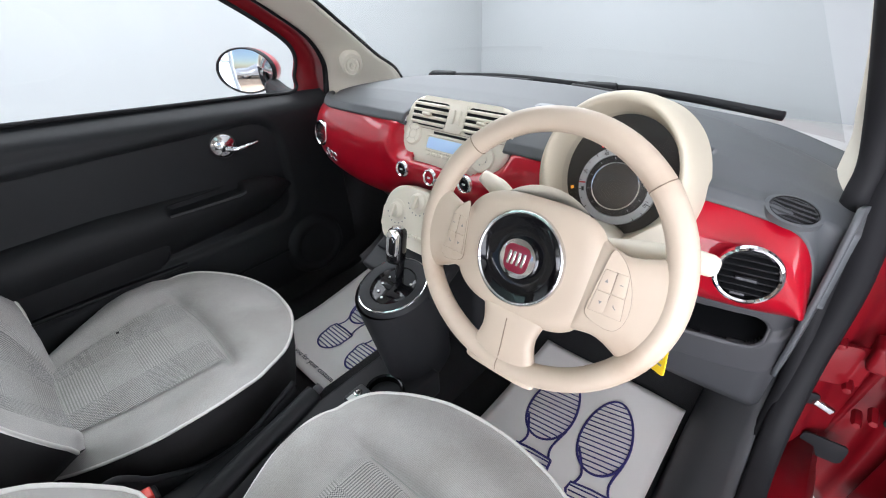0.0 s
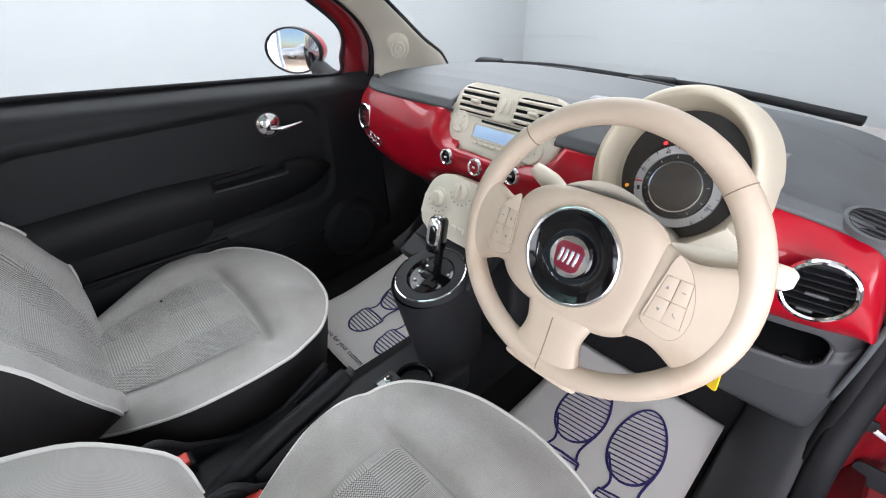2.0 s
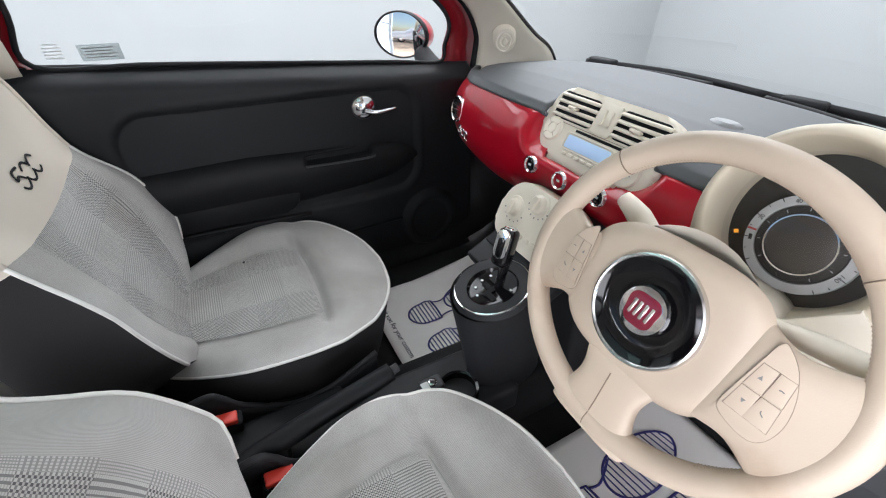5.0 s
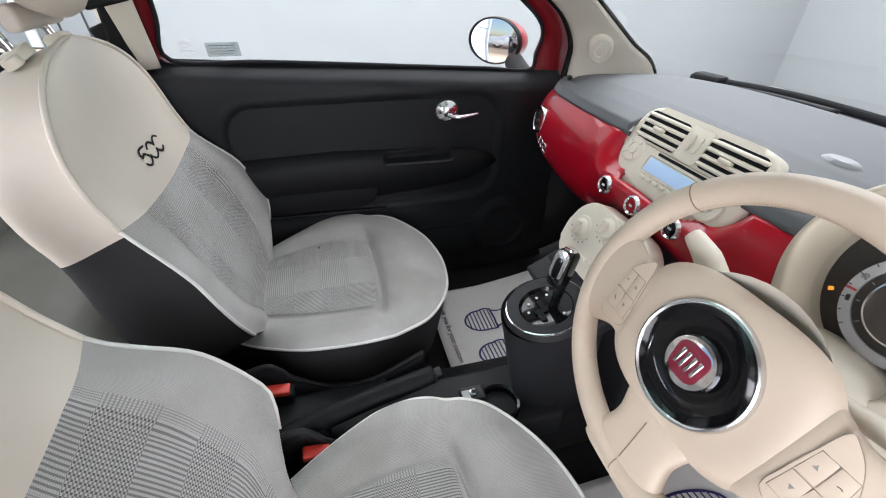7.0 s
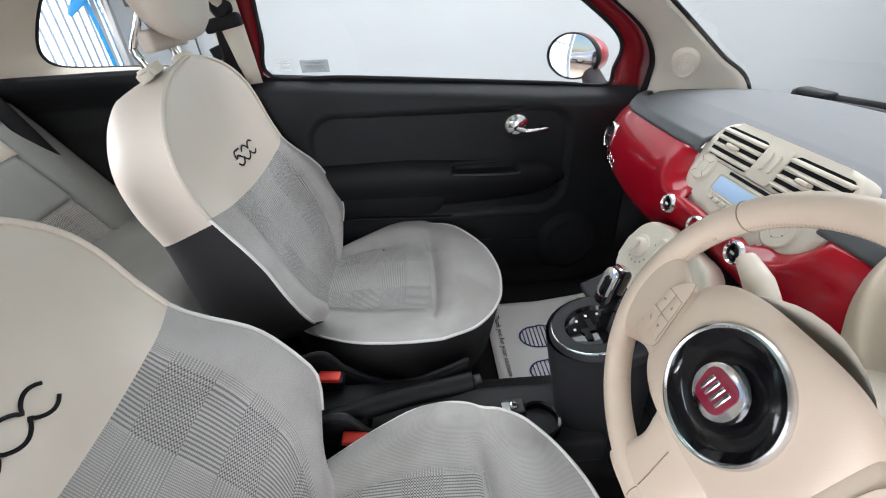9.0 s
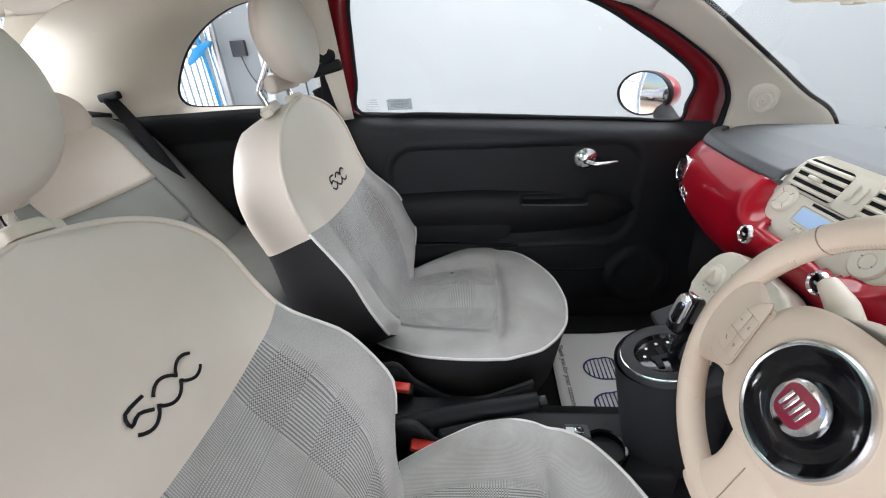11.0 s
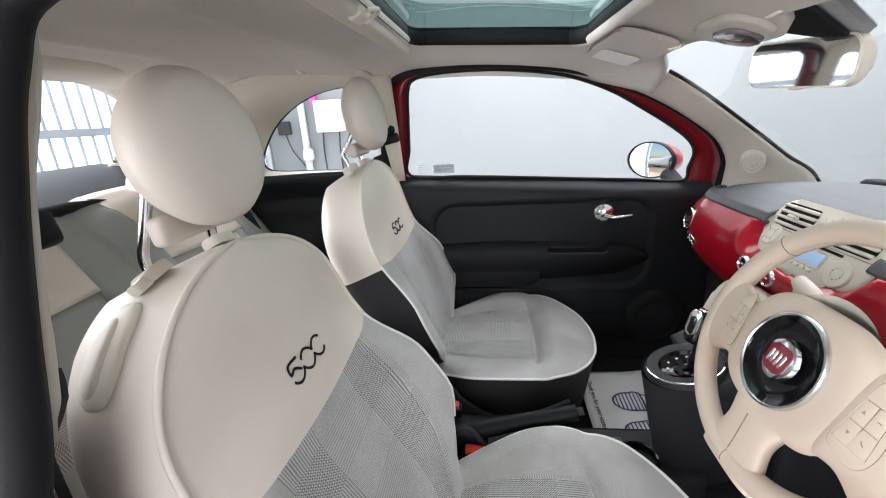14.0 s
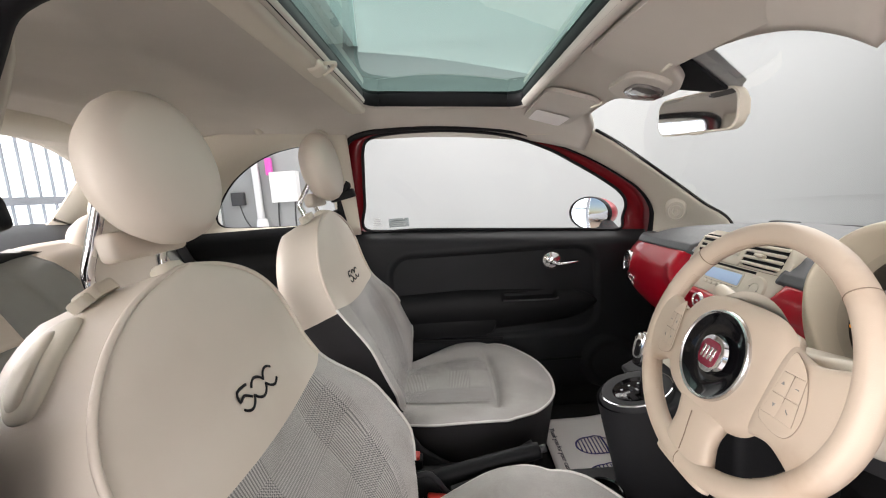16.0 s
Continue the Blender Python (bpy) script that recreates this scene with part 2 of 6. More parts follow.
# ---- builders ----
def link(name, verts, faces, material, parent=None, label="", uvs=None, smooth=True, m=None):
    me = bpy.data.meshes.new(name)
    me.from_pydata([tuple(v) for v in verts], [], faces)
    if m is not None:
        me.transform(m)
    me.materials.append(material)
    if uvs is not None:
        layer = me.uv_layers.new(name="UVMap")
        for loop in me.loops:
            layer.data[loop.index].uv = uvs[loop.vertex_index]
    me.polygons.foreach_set("use_smooth", [smooth] * len(me.polygons))
    me.update()
    ob = new(name, me)
    if parent is not None:
        ob.parent = parent
        if parent.type == "EMPTY":
            ob.matrix_parent_inverse = parent.matrix_basis.inverted()
    if label:
        ob["label"] = label
    return ob


def part(name, bm, material, parent, label="", m=None, sharp=True):
    me = bpy.data.meshes.new(name)
    bmesh.ops.recalc_face_normals(bm, faces=bm.faces)
    bm.to_mesh(me)
    bm.free()
    if m is not None:
        me.transform(m)
    me.materials.append(material)
    me.polygons.foreach_set("use_smooth", [True] * len(me.polygons))
    if sharp:
        me.set_sharp_from_angle(angle=radians(38))
    ob = new(name, me)
    if parent is not None:
        ob.parent = parent
        if parent.type == "EMPTY":
            ob.matrix_parent_inverse = parent.matrix_basis.inverted()
    if label:
        ob["label"] = label
    return ob


def thing(name, place, label, category, group="", kind=""):
    ob = new(name)
    ob.empty_display_size = 0.1
    ob.matrix_basis = Matrix.Translation(place)
    return tagged(ob, label, category, group, kind)


def sheet(name, f, nu, nv, material, parent, label="", thick=0.0, uv=None, closed=False, m=None, skip=None, offset=-1.0):
    """A surface f(u, v), u and v from 0 to 1, thickened behind."""
    verts, uvs = [], []
    cols = nu if closed else nu + 1
    for j in range(nv + 1):
        for i in range(cols):
            p = f(i / nu, j / nv)
            verts.append(p)
            uvs.append(uv(i / nu, j / nv) if uv else (p[0], p[2]))
    faces = []
    for j in range(nv):
        for i in range(nu):
            if skip and skip((i + 0.5) / nu, (j + 0.5) / nv):
                continue
            k = (i + 1) % cols
            faces.append((j * cols + i, j * cols + k, (j + 1) * cols + k, (j + 1) * cols + i))
    ob = link(name, verts, faces, material, parent, label, uvs, m=m)
    if thick:
        s = ob.modifiers.new("thickness", "SOLIDIFY")
        s.thickness, s.offset = thick, offset
    return ob


def smooth_path(pts, closed=False, per=6):
    pts = [Vector(p) for p in pts]
    n, out = len(pts), []
    for i in range(n if closed else n - 1):
        if closed:
            a, b, c, d = (pts[(i + k) % n] for k in (-1, 0, 1, 2))
        else:
            a, b, c, d = pts[max(i - 1, 0)], pts[i], pts[i + 1], pts[min(i + 2, n - 1)]
        for k in range(per):
            t = k / per
            out.append(0.5 * ((2 * b) + (c - a) * t + (2 * a - 5 * b + 4 * c - d) * t * t + (3 * b - a - 3 * c + d) * t ** 3))
    if not closed:
        out.append(pts[-1])
    return out


def tube(name, pts, r, material, parent, label="", closed=False, sides=10, per=6, m=None, flat=1.0):
    """A round bar along a smooth path; r is one radius or one for each given point."""
    radii = r if isinstance(r, (list, tuple)) else [r] * len(pts)
    path = smooth_path(pts, closed, per) if per > 1 else [Vector(p) for p in pts]
    n = len(path)
    rad = [radii[0]] * n
    if len(set(radii)) > 1:
        x = np.linspace(0, len(radii) - 1, n)
        rad = np.interp(x, range(len(radii)), radii).tolist()
    verts, faces = [], []
    side = None
    for i, p in enumerate(path):
        a, b = path[i - 1 if (i or closed) else 0], path[(i + 1) % n if (closed or i < n - 1) else i]
        d = (b - a).normalized()
        if side is None:
            side = d.cross(Vector((0, 0, 1)))
            if side.length < 0.1:
                side = d.cross(Vector((0, 1, 0)))
        side = (side - d * side.dot(d)).normalized()
        other = d.cross(side)
        for k in range(sides):
            w = 2 * math.pi * k / sides
            verts.append(p + rad[i] * (math.cos(w) * side + flat * math.sin(w) * other))
    for i in range(n if closed else n - 1):
        j = (i + 1) % n
        for k in range(sides):
            q = (k + 1) % sides
            faces.append((i * sides + k, i * sides + q, j * sides + q, j * sides + k))
    if not closed:
        faces += [tuple(range(sides))[::-1], tuple((n - 1) * sides + k for k in range(sides))]
    return link(name, verts, faces, material, parent, label, m=m)


def lathe(profile, n=48, sx=1.0, sy=1.0):
    """Turned round z: profile rows of radius and height; sx and sy squash it to an oval."""
    bm = bmesh.new()
    rings = []
    for r, h in profile:
        if r < 1e-6:
            rings.append([bm.verts.new((0, 0, h))])
        else:
            rings.append([bm.verts.new((r * sx * math.cos(2 * math.pi * k / n), r * sy * math.sin(2 * math.pi * k / n), h)) for k in range(n)])
    for a, b in zip(rings, rings[1:]):
        for k in range(n):
            q = (k + 1) % n
            if len(a) == 1 and len(b) == 1:
                continue
            if len(a) == 1:
                bm.faces.new((a[0], b[k], b[q]))
            elif len(b) == 1:
                bm.faces.new((a[k], a[q], b[0]))
            else:
                bm.faces.new((a[k], a[q], b[q], b[k]))
    return bm


def rbox(dx, dy, dz, bevel=0.004, seg=3):
    bm = bmesh.new()
    bmesh.ops.create_cube(bm, size=1.0, matrix=Matrix.Diagonal((dx, dy, dz, 1)))
    if bevel:
        bmesh.ops.bevel(bm, geom=bm.edges[:], offset=bevel, segments=seg, affect="EDGES", profile=0.6)
    return bm


def prism(outline, depth, bevel=0.002, seg=2):
    """A flat outline in x and y, raised to depth in z, with its upper edge rounded."""
    bm = bmesh.new()
    low = [bm.verts.new((x, y, 0)) for x, y in outline]
    top = [bm.verts.new((x, y, depth)) for x, y in outline]
    n = len(outline)
    bm.faces.new(low[::-1])
    cap = bm.faces.new(top)
    for k in range(n):
        bm.faces.new((low[k], low[(k + 1) % n], top[(k + 1) % n], top[k]))
    if bevel:
        bmesh.ops.bevel(bm, geom=list(cap.edges), offset=bevel, segments=seg, affect="EDGES", profile=0.6)
    return bm


def rrect(w, h, r, n=6):
    out = []
    for cx, cy, a0 in ((w / 2 - r, h / 2 - r, 0), (-w / 2 + r, h / 2 - r, 90), (-w / 2 + r, -h / 2 + r, 180), (w / 2 - r, -h / 2 + r, 270)):
        for k in range(n + 1):
            a = radians(a0 + 90 * k / n)
            out.append((cx + r * math.cos(a), cy + r * math.sin(a)))
    return out


def ring_band(name, inner, outer, material, parent, label="", thick=0.012, per=4):
    """A closed band between two outlines with equal numbers of points."""
    a, b = smooth_path(inner, True, per), smooth_path(outer, True, per)
    n = len(a)
    verts = a + b
    faces = [(k, (k + 1) % n, n + (k + 1) % n, n + k) for k in range(n)]
    ob = link(name, verts, faces, material, parent, label)
    s = ob.modifiers.new("thickness", "SOLIDIFY")
    s.thickness, s.offset = thick, 0.0
    return ob


def lettering(name, body, size, m, material, parent, label="", depth=0.0004):
    cu = bpy.data.curves.new(name, "FONT")
    cu.body, cu.size, cu.extrude, cu.align_x, cu.align_y = body, size, depth, "CENTER", "CENTER"
    tmp = new(name, cu)
    me = bpy.data.meshes.new_from_object(tmp.evaluated_get(bpy.context.evaluated_depsgraph_get()))
    bpy.data.objects.remove(tmp)
    me.transform(m)
    me.materials.clear()
    me.materials.append(material)
    ob = new(name, me)
    ob.parent = parent
    if parent.type == "EMPTY":
        ob.matrix_parent_inverse = parent.matrix_basis.inverted()
    if label:
        ob["label"] = label
    return ob


def frame_of(origin, xaxis, yaxis):
    """A pose with its own x and y directions, z across both."""
    x = Vector(xaxis).normalized()
    z = x.cross(Vector(yaxis)).normalized()
    y = z.cross(x)
    m = Matrix((x, y, z)).transposed().to_4x4()
    m.translation = origin
    return m


def lerp_table(table, v):
    xs, ys = zip(*table)
    return float(np.interp(v, xs, ys))


def soft_table(table):
    """A smooth curve through rows of (place, value), sampled finely."""
    p = smooth_path([(a, b, 0) for a, b in table], False, 8)
    xs, ys = [q.x for q in p], [q.y for q in p]
    return lambda v: float(np.interp(v, xs, ys))


def step(a, b, v):
    t = min(1, max(0, (v - a) / (b - a)))
    return t * t * (3 - 2 * t)


def rounded(px, pz, cx, cz, hx, hz, r):
    """Signed distance to a rounded rectangle."""
    qx, qz = abs(px - cx) - hx + r, abs(pz - cz) - hz + r
    return math.hypot(max(qx, 0), max(qz, 0)) + min(max(qx, qz), 0) - r


# ---- the room ----
def slab(name, lo, hi, material, label, category, kind="structure", bevel=0.0):
    size = [b - a for a, b in zip(lo, hi)]
    ob = part(name, rbox(*size, bevel), material, None, m=Matrix.Translation([(a + b) / 2 for a, b in zip(lo, hi)]))
    return tagged(ob, label, category, "", kind)


slab("ground", (-40, -60, -0.2), (40, 40, -0.012), YARD, "brown paved yard outside the workshop", "ground")
slab("floor", (-3.55, -3.1, -0.1), (5.35, 5.0, 0.0), FLOOR, "grey resin workshop floor", "floor")
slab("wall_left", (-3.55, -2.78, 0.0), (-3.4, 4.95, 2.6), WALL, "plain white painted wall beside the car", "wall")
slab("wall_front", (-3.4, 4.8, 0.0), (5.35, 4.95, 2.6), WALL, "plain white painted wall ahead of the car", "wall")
# unseen right wall, left open in the middle for the added fill lamp
slab("wall_right", (5.2, 3.95, 0.0), (5.35, 4.8, 2.6), WALL, "unseen white painted wall beside the opening added for the fill lamp", "wall")
slab("wall_right_rear", (5.2, -3.1, 0.0), (5.35, -2.9, 2.6), WALL, "unseen white painted wall beside the opening added for the fill lamp", "wall")
slab("wall_right_lintel", (5.2, -2.9, 2.35), (5.35, 3.95, 2.6), WALL, "unseen white lintel over the wide opening added for the fill lamp", "wall")
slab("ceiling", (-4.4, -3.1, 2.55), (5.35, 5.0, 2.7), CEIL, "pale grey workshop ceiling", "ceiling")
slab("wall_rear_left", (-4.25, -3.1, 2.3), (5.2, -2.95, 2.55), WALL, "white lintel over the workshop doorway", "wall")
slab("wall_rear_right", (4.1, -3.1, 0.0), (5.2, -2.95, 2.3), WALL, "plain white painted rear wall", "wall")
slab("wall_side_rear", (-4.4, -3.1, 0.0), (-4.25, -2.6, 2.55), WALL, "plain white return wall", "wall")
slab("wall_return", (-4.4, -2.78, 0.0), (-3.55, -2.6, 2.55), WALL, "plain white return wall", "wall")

# glowing panel added to brighten the ceiling and the cabin below
panel = thing("ceiling_glow_panel", (-1.4, 1.6, 2.50), "large white glowing panel added in place of the bright ceiling", "ceiling light")
part("frame", rbox(3.92, 5.55, 0.046, 0.005), WHITE, panel, m=pose(-1.4, 1.6, 2.525))
part("diffuser", rbox(3.8, 5.4, 0.02, 0.003), glow("added_ceiling_glow", (0.93, 1.0, 1.0), 0.5), panel, "white sheet with added glow", m=pose(-1.4, 1.6, 2.49))

shutter = thing("strip_shutter", (-2.4, -3.0, 0), "white vertical strip shutter with grey steel bars and a cross rail", "shutter")
# the sheet's own glow stands in for daylight coming through the shutter
part("screen", rbox(3.1, 0.02, 2.3, 0.0), glow("strip_daylight_glow", (0.90, 0.95, 1.0), 1.7), shutter, "white sheet with the daylight behind it put in as glow", m=pose(-2.7, -3.06, 1.15))
for k in range(31):
    part("bar", rbox(0.009, 0.02, 2.3, 0.002, 1), BARS, shutter, m=pose(-4.2 + 0.100 * k, -3.02, 1.15))
part("cross_rail", rbox(3.05, 0.04, 0.05, 0.005, 1), BARS, shutter, m=pose(-2.7, -2.98, 1.2))
for k, x in enumerate((-2.2, -1.2)):
    part("post", rbox(0.10, 0.1, 2.3, 0.01, 2), BARS, shutter, m=pose(x, -2.95, 1.15))

pole = thing("wall_pole", (-3.3, -2.62, 0), "pale steel pole standing against the wall", "pole")
tube("pole", [(-3.3, -2.62, 0), (-3.3, -2.62, 1.3), (-3.3, -2.62, 2.54)], 0.05, ALU, pole, sides=14, per=1)
strap = thing("hanging_strap", (-3.2, -2.7, 0.6), "bright blue strap knotted round the pole", "strap")
tube("strap", [(-3.22, -2.70, 2.3), (-3.21, -2.71, 1.7), (-3.23, -2.70, 1.2), (-3.2, -2.66, 0.9), (-3.2, -2.64, 0.3)], 0.024, BLUE, strap, flat=0.4)
tube("knot", [(-3.22, -2.84, 1.03), (-3.18, -2.71, 1.12), (-3.2, -2.58, 1.2)], [0.015, 0.04, 0.012], BLUE, strap)

socket = thing("wall_socket", (-3.38, -2.42, 1.1), "grey plug socket with a hanging cable on a white wall", "socket")
part("box", rbox(0.05, 0.13, 0.13, 0.01), GREY, socket, m=pose(-3.37, -2.43, 1.13))
tube("cable", [(-3.36, -2.42, 1.07), (-3.36, -2.37, 0.9), (-3.36, -2.24, 0.7), (-3.37, -2.15, 0.4)], 0.006, GREY, socket, sides=6)
cab = thing("wall_cabinet", (-3.35, -1.95, 1.2), "white wall box with cables and a pink holder", "cabinet")
part("body", rbox(0.12, 0.26, 0.30, 0.008), WHITE, cab, m=pose(-3.34, -1.93, 1.22))
for y in (-2.02, -1.85):
    tube("cable", [(-3.35, y, 1.08), (-3.36, y - 0.02, 0.85), (-3.36, y, 0.5)], 0.008, GREY, cab, sides=6)
part("holder", rbox(0.05, 0.06, 0.17, 0.01), PINK, cab, "pink plastic holder", m=pose(-3.36, -2.08, 1.43))
duct = thing("wall_conduit", (-3.36, -2.22, 0), "white plastic conduit with a round base on the wall", "conduit")
tube("pipe", [(-3.36, -2.22, 0.0), (-3.36, -2.22, 1.2), (-3.36, -2.24, 2.54)], 0.035, WHITE, duct, per=1)
part("collar", lathe([(0.036, 0.06), (0.05, 0.05), (0.058, 0.0), (0.058, -0.04), (0.036, -0.06)], 24), WHITE, duct, m=pose(-3.33, -2.2, 0.86))

# white car out in the yard
wc = thing("parked_car", (0.4, -8.6, 0), "white hatchback parked in the yard behind", "car")


def car_side(u, v):
    x = -2.0 + 4.0 * u
    roof = lerp_table([(-2, 0.75), (-1.75, 0.95), (-1.0, 1.02), (-0.45, 1.42), (0.6, 1.47), (1.4, 1.2), (1.9, 1.0), (2, 0.7)], x)
    a = math.pi * v
    return (0.4 + x, -8.6 + 0.84 * math.copysign(abs(math.cos(a)) ** 0.45, math.cos(a)) * (1 - 0.12 * step(0.9, 1.4, 0.3 + (roof - 0.3) * math.sin(a))), 0.3 + (roof - 0.3) * math.sin(a) ** 0.6)


sheet("body", car_side, 40, 24, CARWHITE, wc, thick=0.03)
part("underbody", rbox(3.6, 1.4, 0.2, 0.03), RUBBER, wc, m=pose(0.4, -8.6, 0.32))
for x in (-0.85, 1.70):
    for y in (-7.84, -9.36):
        wheel = part("wheel", lathe([(0, -0.09), (0.29, -0.09), (0.31, -0.06), (0.31, 0.06), (0.29, 0.09), (0.2, 0.095), (0, 0.09)], 28), RUBBER, wc, m=pose(x, y, 0.31, 90))
        part("rim", lathe([(0, -0.115), (0.06, -0.11), (0.2, -0.1), (0.2, 0.1), (0.06, 0.11), (0, 0.115)], 10), ALU, wheel, "silver alloy rim", m=pose(x, y, 0.31, 90))
for x, w in ((0.35, 0.7), (1.15, 0.75)):
    part("side_window", prism([(-w / 2, 0), (w / 2, 0), (w / 2 - 0.08, 0.34), (-w / 2 + (0.3 if x < 0.9 else 0.02), 0.34)], 0.02, 0.004), GLOSS, wc, m=pose(x - 0.1, -7.80, 0.98, 83))

# ---- car body ----
car = thing("car_body", (0, -0.3, 0.05), "red small car shell with cream pillar trim and cloth headlining", "car")


def sidex(z):
    """How far the cabin side stands from the middle, by height."""
    return 0.665 - max(0, z - 0.93) * 0.27 + max(0, 0.9 - z) * 0.03


GLASSLINE = [(-0.645, 0.966), (-0.640, 1.06), (-0.630, 1.16), (-0.618, 1.252), (-0.59, 1.285), (-0.50, 1.2965), (-0.36, 1.2955), (-0.22, 1.2815), (-0.10, 1.257), (0.02, 1.211), (0.12, 1.155), (0.21, 1.10), (0.285, 1.045), (0.312, 1.00), (0.305, 0.95), (0.292, 0.905), (0.15, 0.915), (-0.05, 0.928), (-0.25, 0.942), (-0.45, 0.955)]
SEALLINE = [(-0.715, 0.955), (-0.71, 1.06), (-0.698, 1.17), (-0.676, 1.265), (-0.62, 1.298), (-0.50, 1.308), (-0.35, 1.306), (-0.20, 1.292), (-0.07, 1.268), (0.055, 1.224), (0.165, 1.174), (0.262, 1.118), (0.355, 1.052), (0.405, 0.98), (0.412, 0.92), (0.405, 0.86), (0.15, 0.875), (-0.05, 0.888), (-0.25, 0.902), (-0.45, 0.915)]


def side_points(line, side, push=0.0):
    return [(side * (sidex(z) + push), y, z) for y, z in line]


for side, tag in ((-1, "passenger"), (1, "driver")):
    tube("door_seal", side_points(SEALLINE[:16] if side < 0 else [(-0.694, 0.955), (-0.697, 1.05), (-0.697, 1.14), (-0.688, 1.225), (-0.655, 1.278)] + SEALLINE[5:16], side, -0.008) + [(side * 0.675, 0.42, 0.72), (side * 0.69, 0.40, 0.56), (side * 0.69, 0.33, 0.42), (side * 0.69, 0.15, 0.365), (side * 0.69, -0.35, 0.355), (side * 0.69, -0.60, 0.40), (side * 0.69, -0.70, 0.6), (side * 0.68, -0.72, 0.8)], 0.0095 if side < 0 else 0.017, RUBBER, car, "black rubber door seal", closed=True, sides=10)

    # front pillar trim between the door seal and the windscreen
    seal = smooth_path([(side * (sidex(z) - 0.004), y, z) for y, z in [(-0.07, 1.268), (0.055, 1.224), (0.165, 1.174), (0.262, 1.118), (0.355, 1.052), (0.405, 0.98), (0.412, 0.92), (0.405, 0.85)]])
    screen = smooth_path([(side * x + (0.055 + 0.045 + 0.06 * max(0, (z - 0.98) / 0.305) if side > 0 else 0), y, z) for x, y, z in [(0.42, 0.12, 1.243), (0.44, 0.18, 1.213), (0.463, 0.25, 1.172), (0.49, 0.335, 1.118), (0.515, 0.43, 1.055), (0.535, 0.53, 0.985), (0.545, 0.61, 0.935), (0.548, 0.66, 0.86)]])

    def pillar(u, v, a=seal, b=screen, s=side):
        k = min(len(a) - 1, round(v * (len(a) - 1)))
        p = a[k].lerp(b[k], u)
        p.x -= s * 0.020 * math.sin(math.pi * u) ** 0.7 * (0.15 + 0.85 * step(0.0, 0.3, v))
        return p

    sheet("front_pillar_trim", pillar, 10, len(seal) - 1, PILLAR, car, "cream plastic front pillar trim", thick=0.012, offset=0)
    tube("screen_seal", [Vector(p) + Vector((0, 0.006, 0.002)) for p in screen], 0.005, RUBBER, car, "black windscreen edge", per=1, sides=6)

    # tweeter in the pillar
    tw = frame_of((side * 0.563, 0.452, 0.973), (0.49, 0.87, 0), (0.339, -0.191, 0.916))
    if side < 0:
        part("tweeter_cover", lathe([(0, 0.016), (0.006, 0.017), (0.008, 0.014), (0.013, 0.014), (0.015, 0.017), (0.020, 0.017), (0.022, 0.014), (0.026, 0.014), (0.028, 0.017), (0.034, 0.016), (0.038, 0.008), (0.04, -0.02)], 40, 0.85, 1.1), PILLAR, car, "round ribbed cream tweeter cover", m=tw)

    # rear quarter: trim with the rear side window
    QW = [(-0.735, 0.988), (-0.745, 1.12), (-0.765, 1.235), (-0.82, 1.278), (-0.90, 1.272), (-0.97, 1.252), (-1.04, 1.215), (-1.10, 1.165), (-1.15, 1.10), (-1.175, 1.05), (-1.165, 1.018), (-1.12, 1.005), (-0.98, 0.998), (-0.85, 0.992)]
    QO = [(-0.70, 0.95), (-0.70, 1.12), (-0.69, 1.26), (-0.78, 1.335), (-0.90, 1.345), (-1.02, 1.335), (-1.16, 1.31), (-1.34, 1.27), (-1.48, 1.17), (-1.52, 1.06), (-1.46, 0.97), (-1.22, 0.955), (-1.0, 0.955), (-0.85, 0.95)]
    inward = lambda line, d: [(side * (sidex(z) - d - 0.22 * max(0, -1.0 - y)), y, z) for y, z in line]
    ring_band("quarter_trim", inward(QW, -0.012), inward(QO, 0.035), PILLAR, car, "cream plastic trim round the rear side window", thick=0.012)
    tube("quarter_window_seal", inward(QW, -0.014), 0.006, RUBBER, car, closed=True, sides=6)
    gl = smooth_path(inward(QW, -0.02), True, 3)
    pane = link("quarter_window", gl, [tuple(range(len(gl)))], GLASS, car, "clear rear side window", smooth=False)
    pane.visible_shadow = False

    def quarter(u, v, s=side):
        y = -0.70 - 0.95 * u
        z = 0.30 + 0.70 * v
        bulge = 0.035 * step(0.93, 0.985, z) - 0.03 * step(0.80, 0.86, z) * (1 - step(0.90, 0.94, z))
        return (s * (0.64 - bulge * 1.0 - 0.22 * max(0, -1.0 - y) - 0.02 * step(0.9, 0.7, z)), y, z)

    sheet("quarter_panel", quarter, 20, 60, BLACK, car, "black plastic rear side panel", thick=0.01, offset=0)
    # body side outside, sill and wing, in red
    sheet("sill", lambda u, v, s=side: (s * (0.69 + 0.11 * v), -0.95 + 1.45 * u, 0.355 - 0.02 * v - 0.1 * step(0.7, 1, v)), 6, 10, REDBODY, car, "red painted door sill", thick=0.02)
    # centre pillar trim with the belt
    sheet("centre_pillar_trim", lambda u, v, s=side: (s * (sidex(0.97 + 0.33 * v) - 0.022 - 0.018 * math.sin(math.pi * u)), (-0.665 if s < 0 else -0.69) - 0.075 * u, 0.955 + 0.345 * v), 8, 10, PILLAR, car, "cream plastic centre pillar trim", thick=0.008, offset=0)
    sheet("centre_pillar_lower", lambda u, v, s=side: (s * (0.655 - 0.02 * math.sin(math.pi * u)), -0.66 - 0.10 * u - (0.022 if s > 0 else 0), 0.34 + 0.625 * v), 8, 8, BLACK, car, "black lower pillar trim", thick=0.01, offset=0)
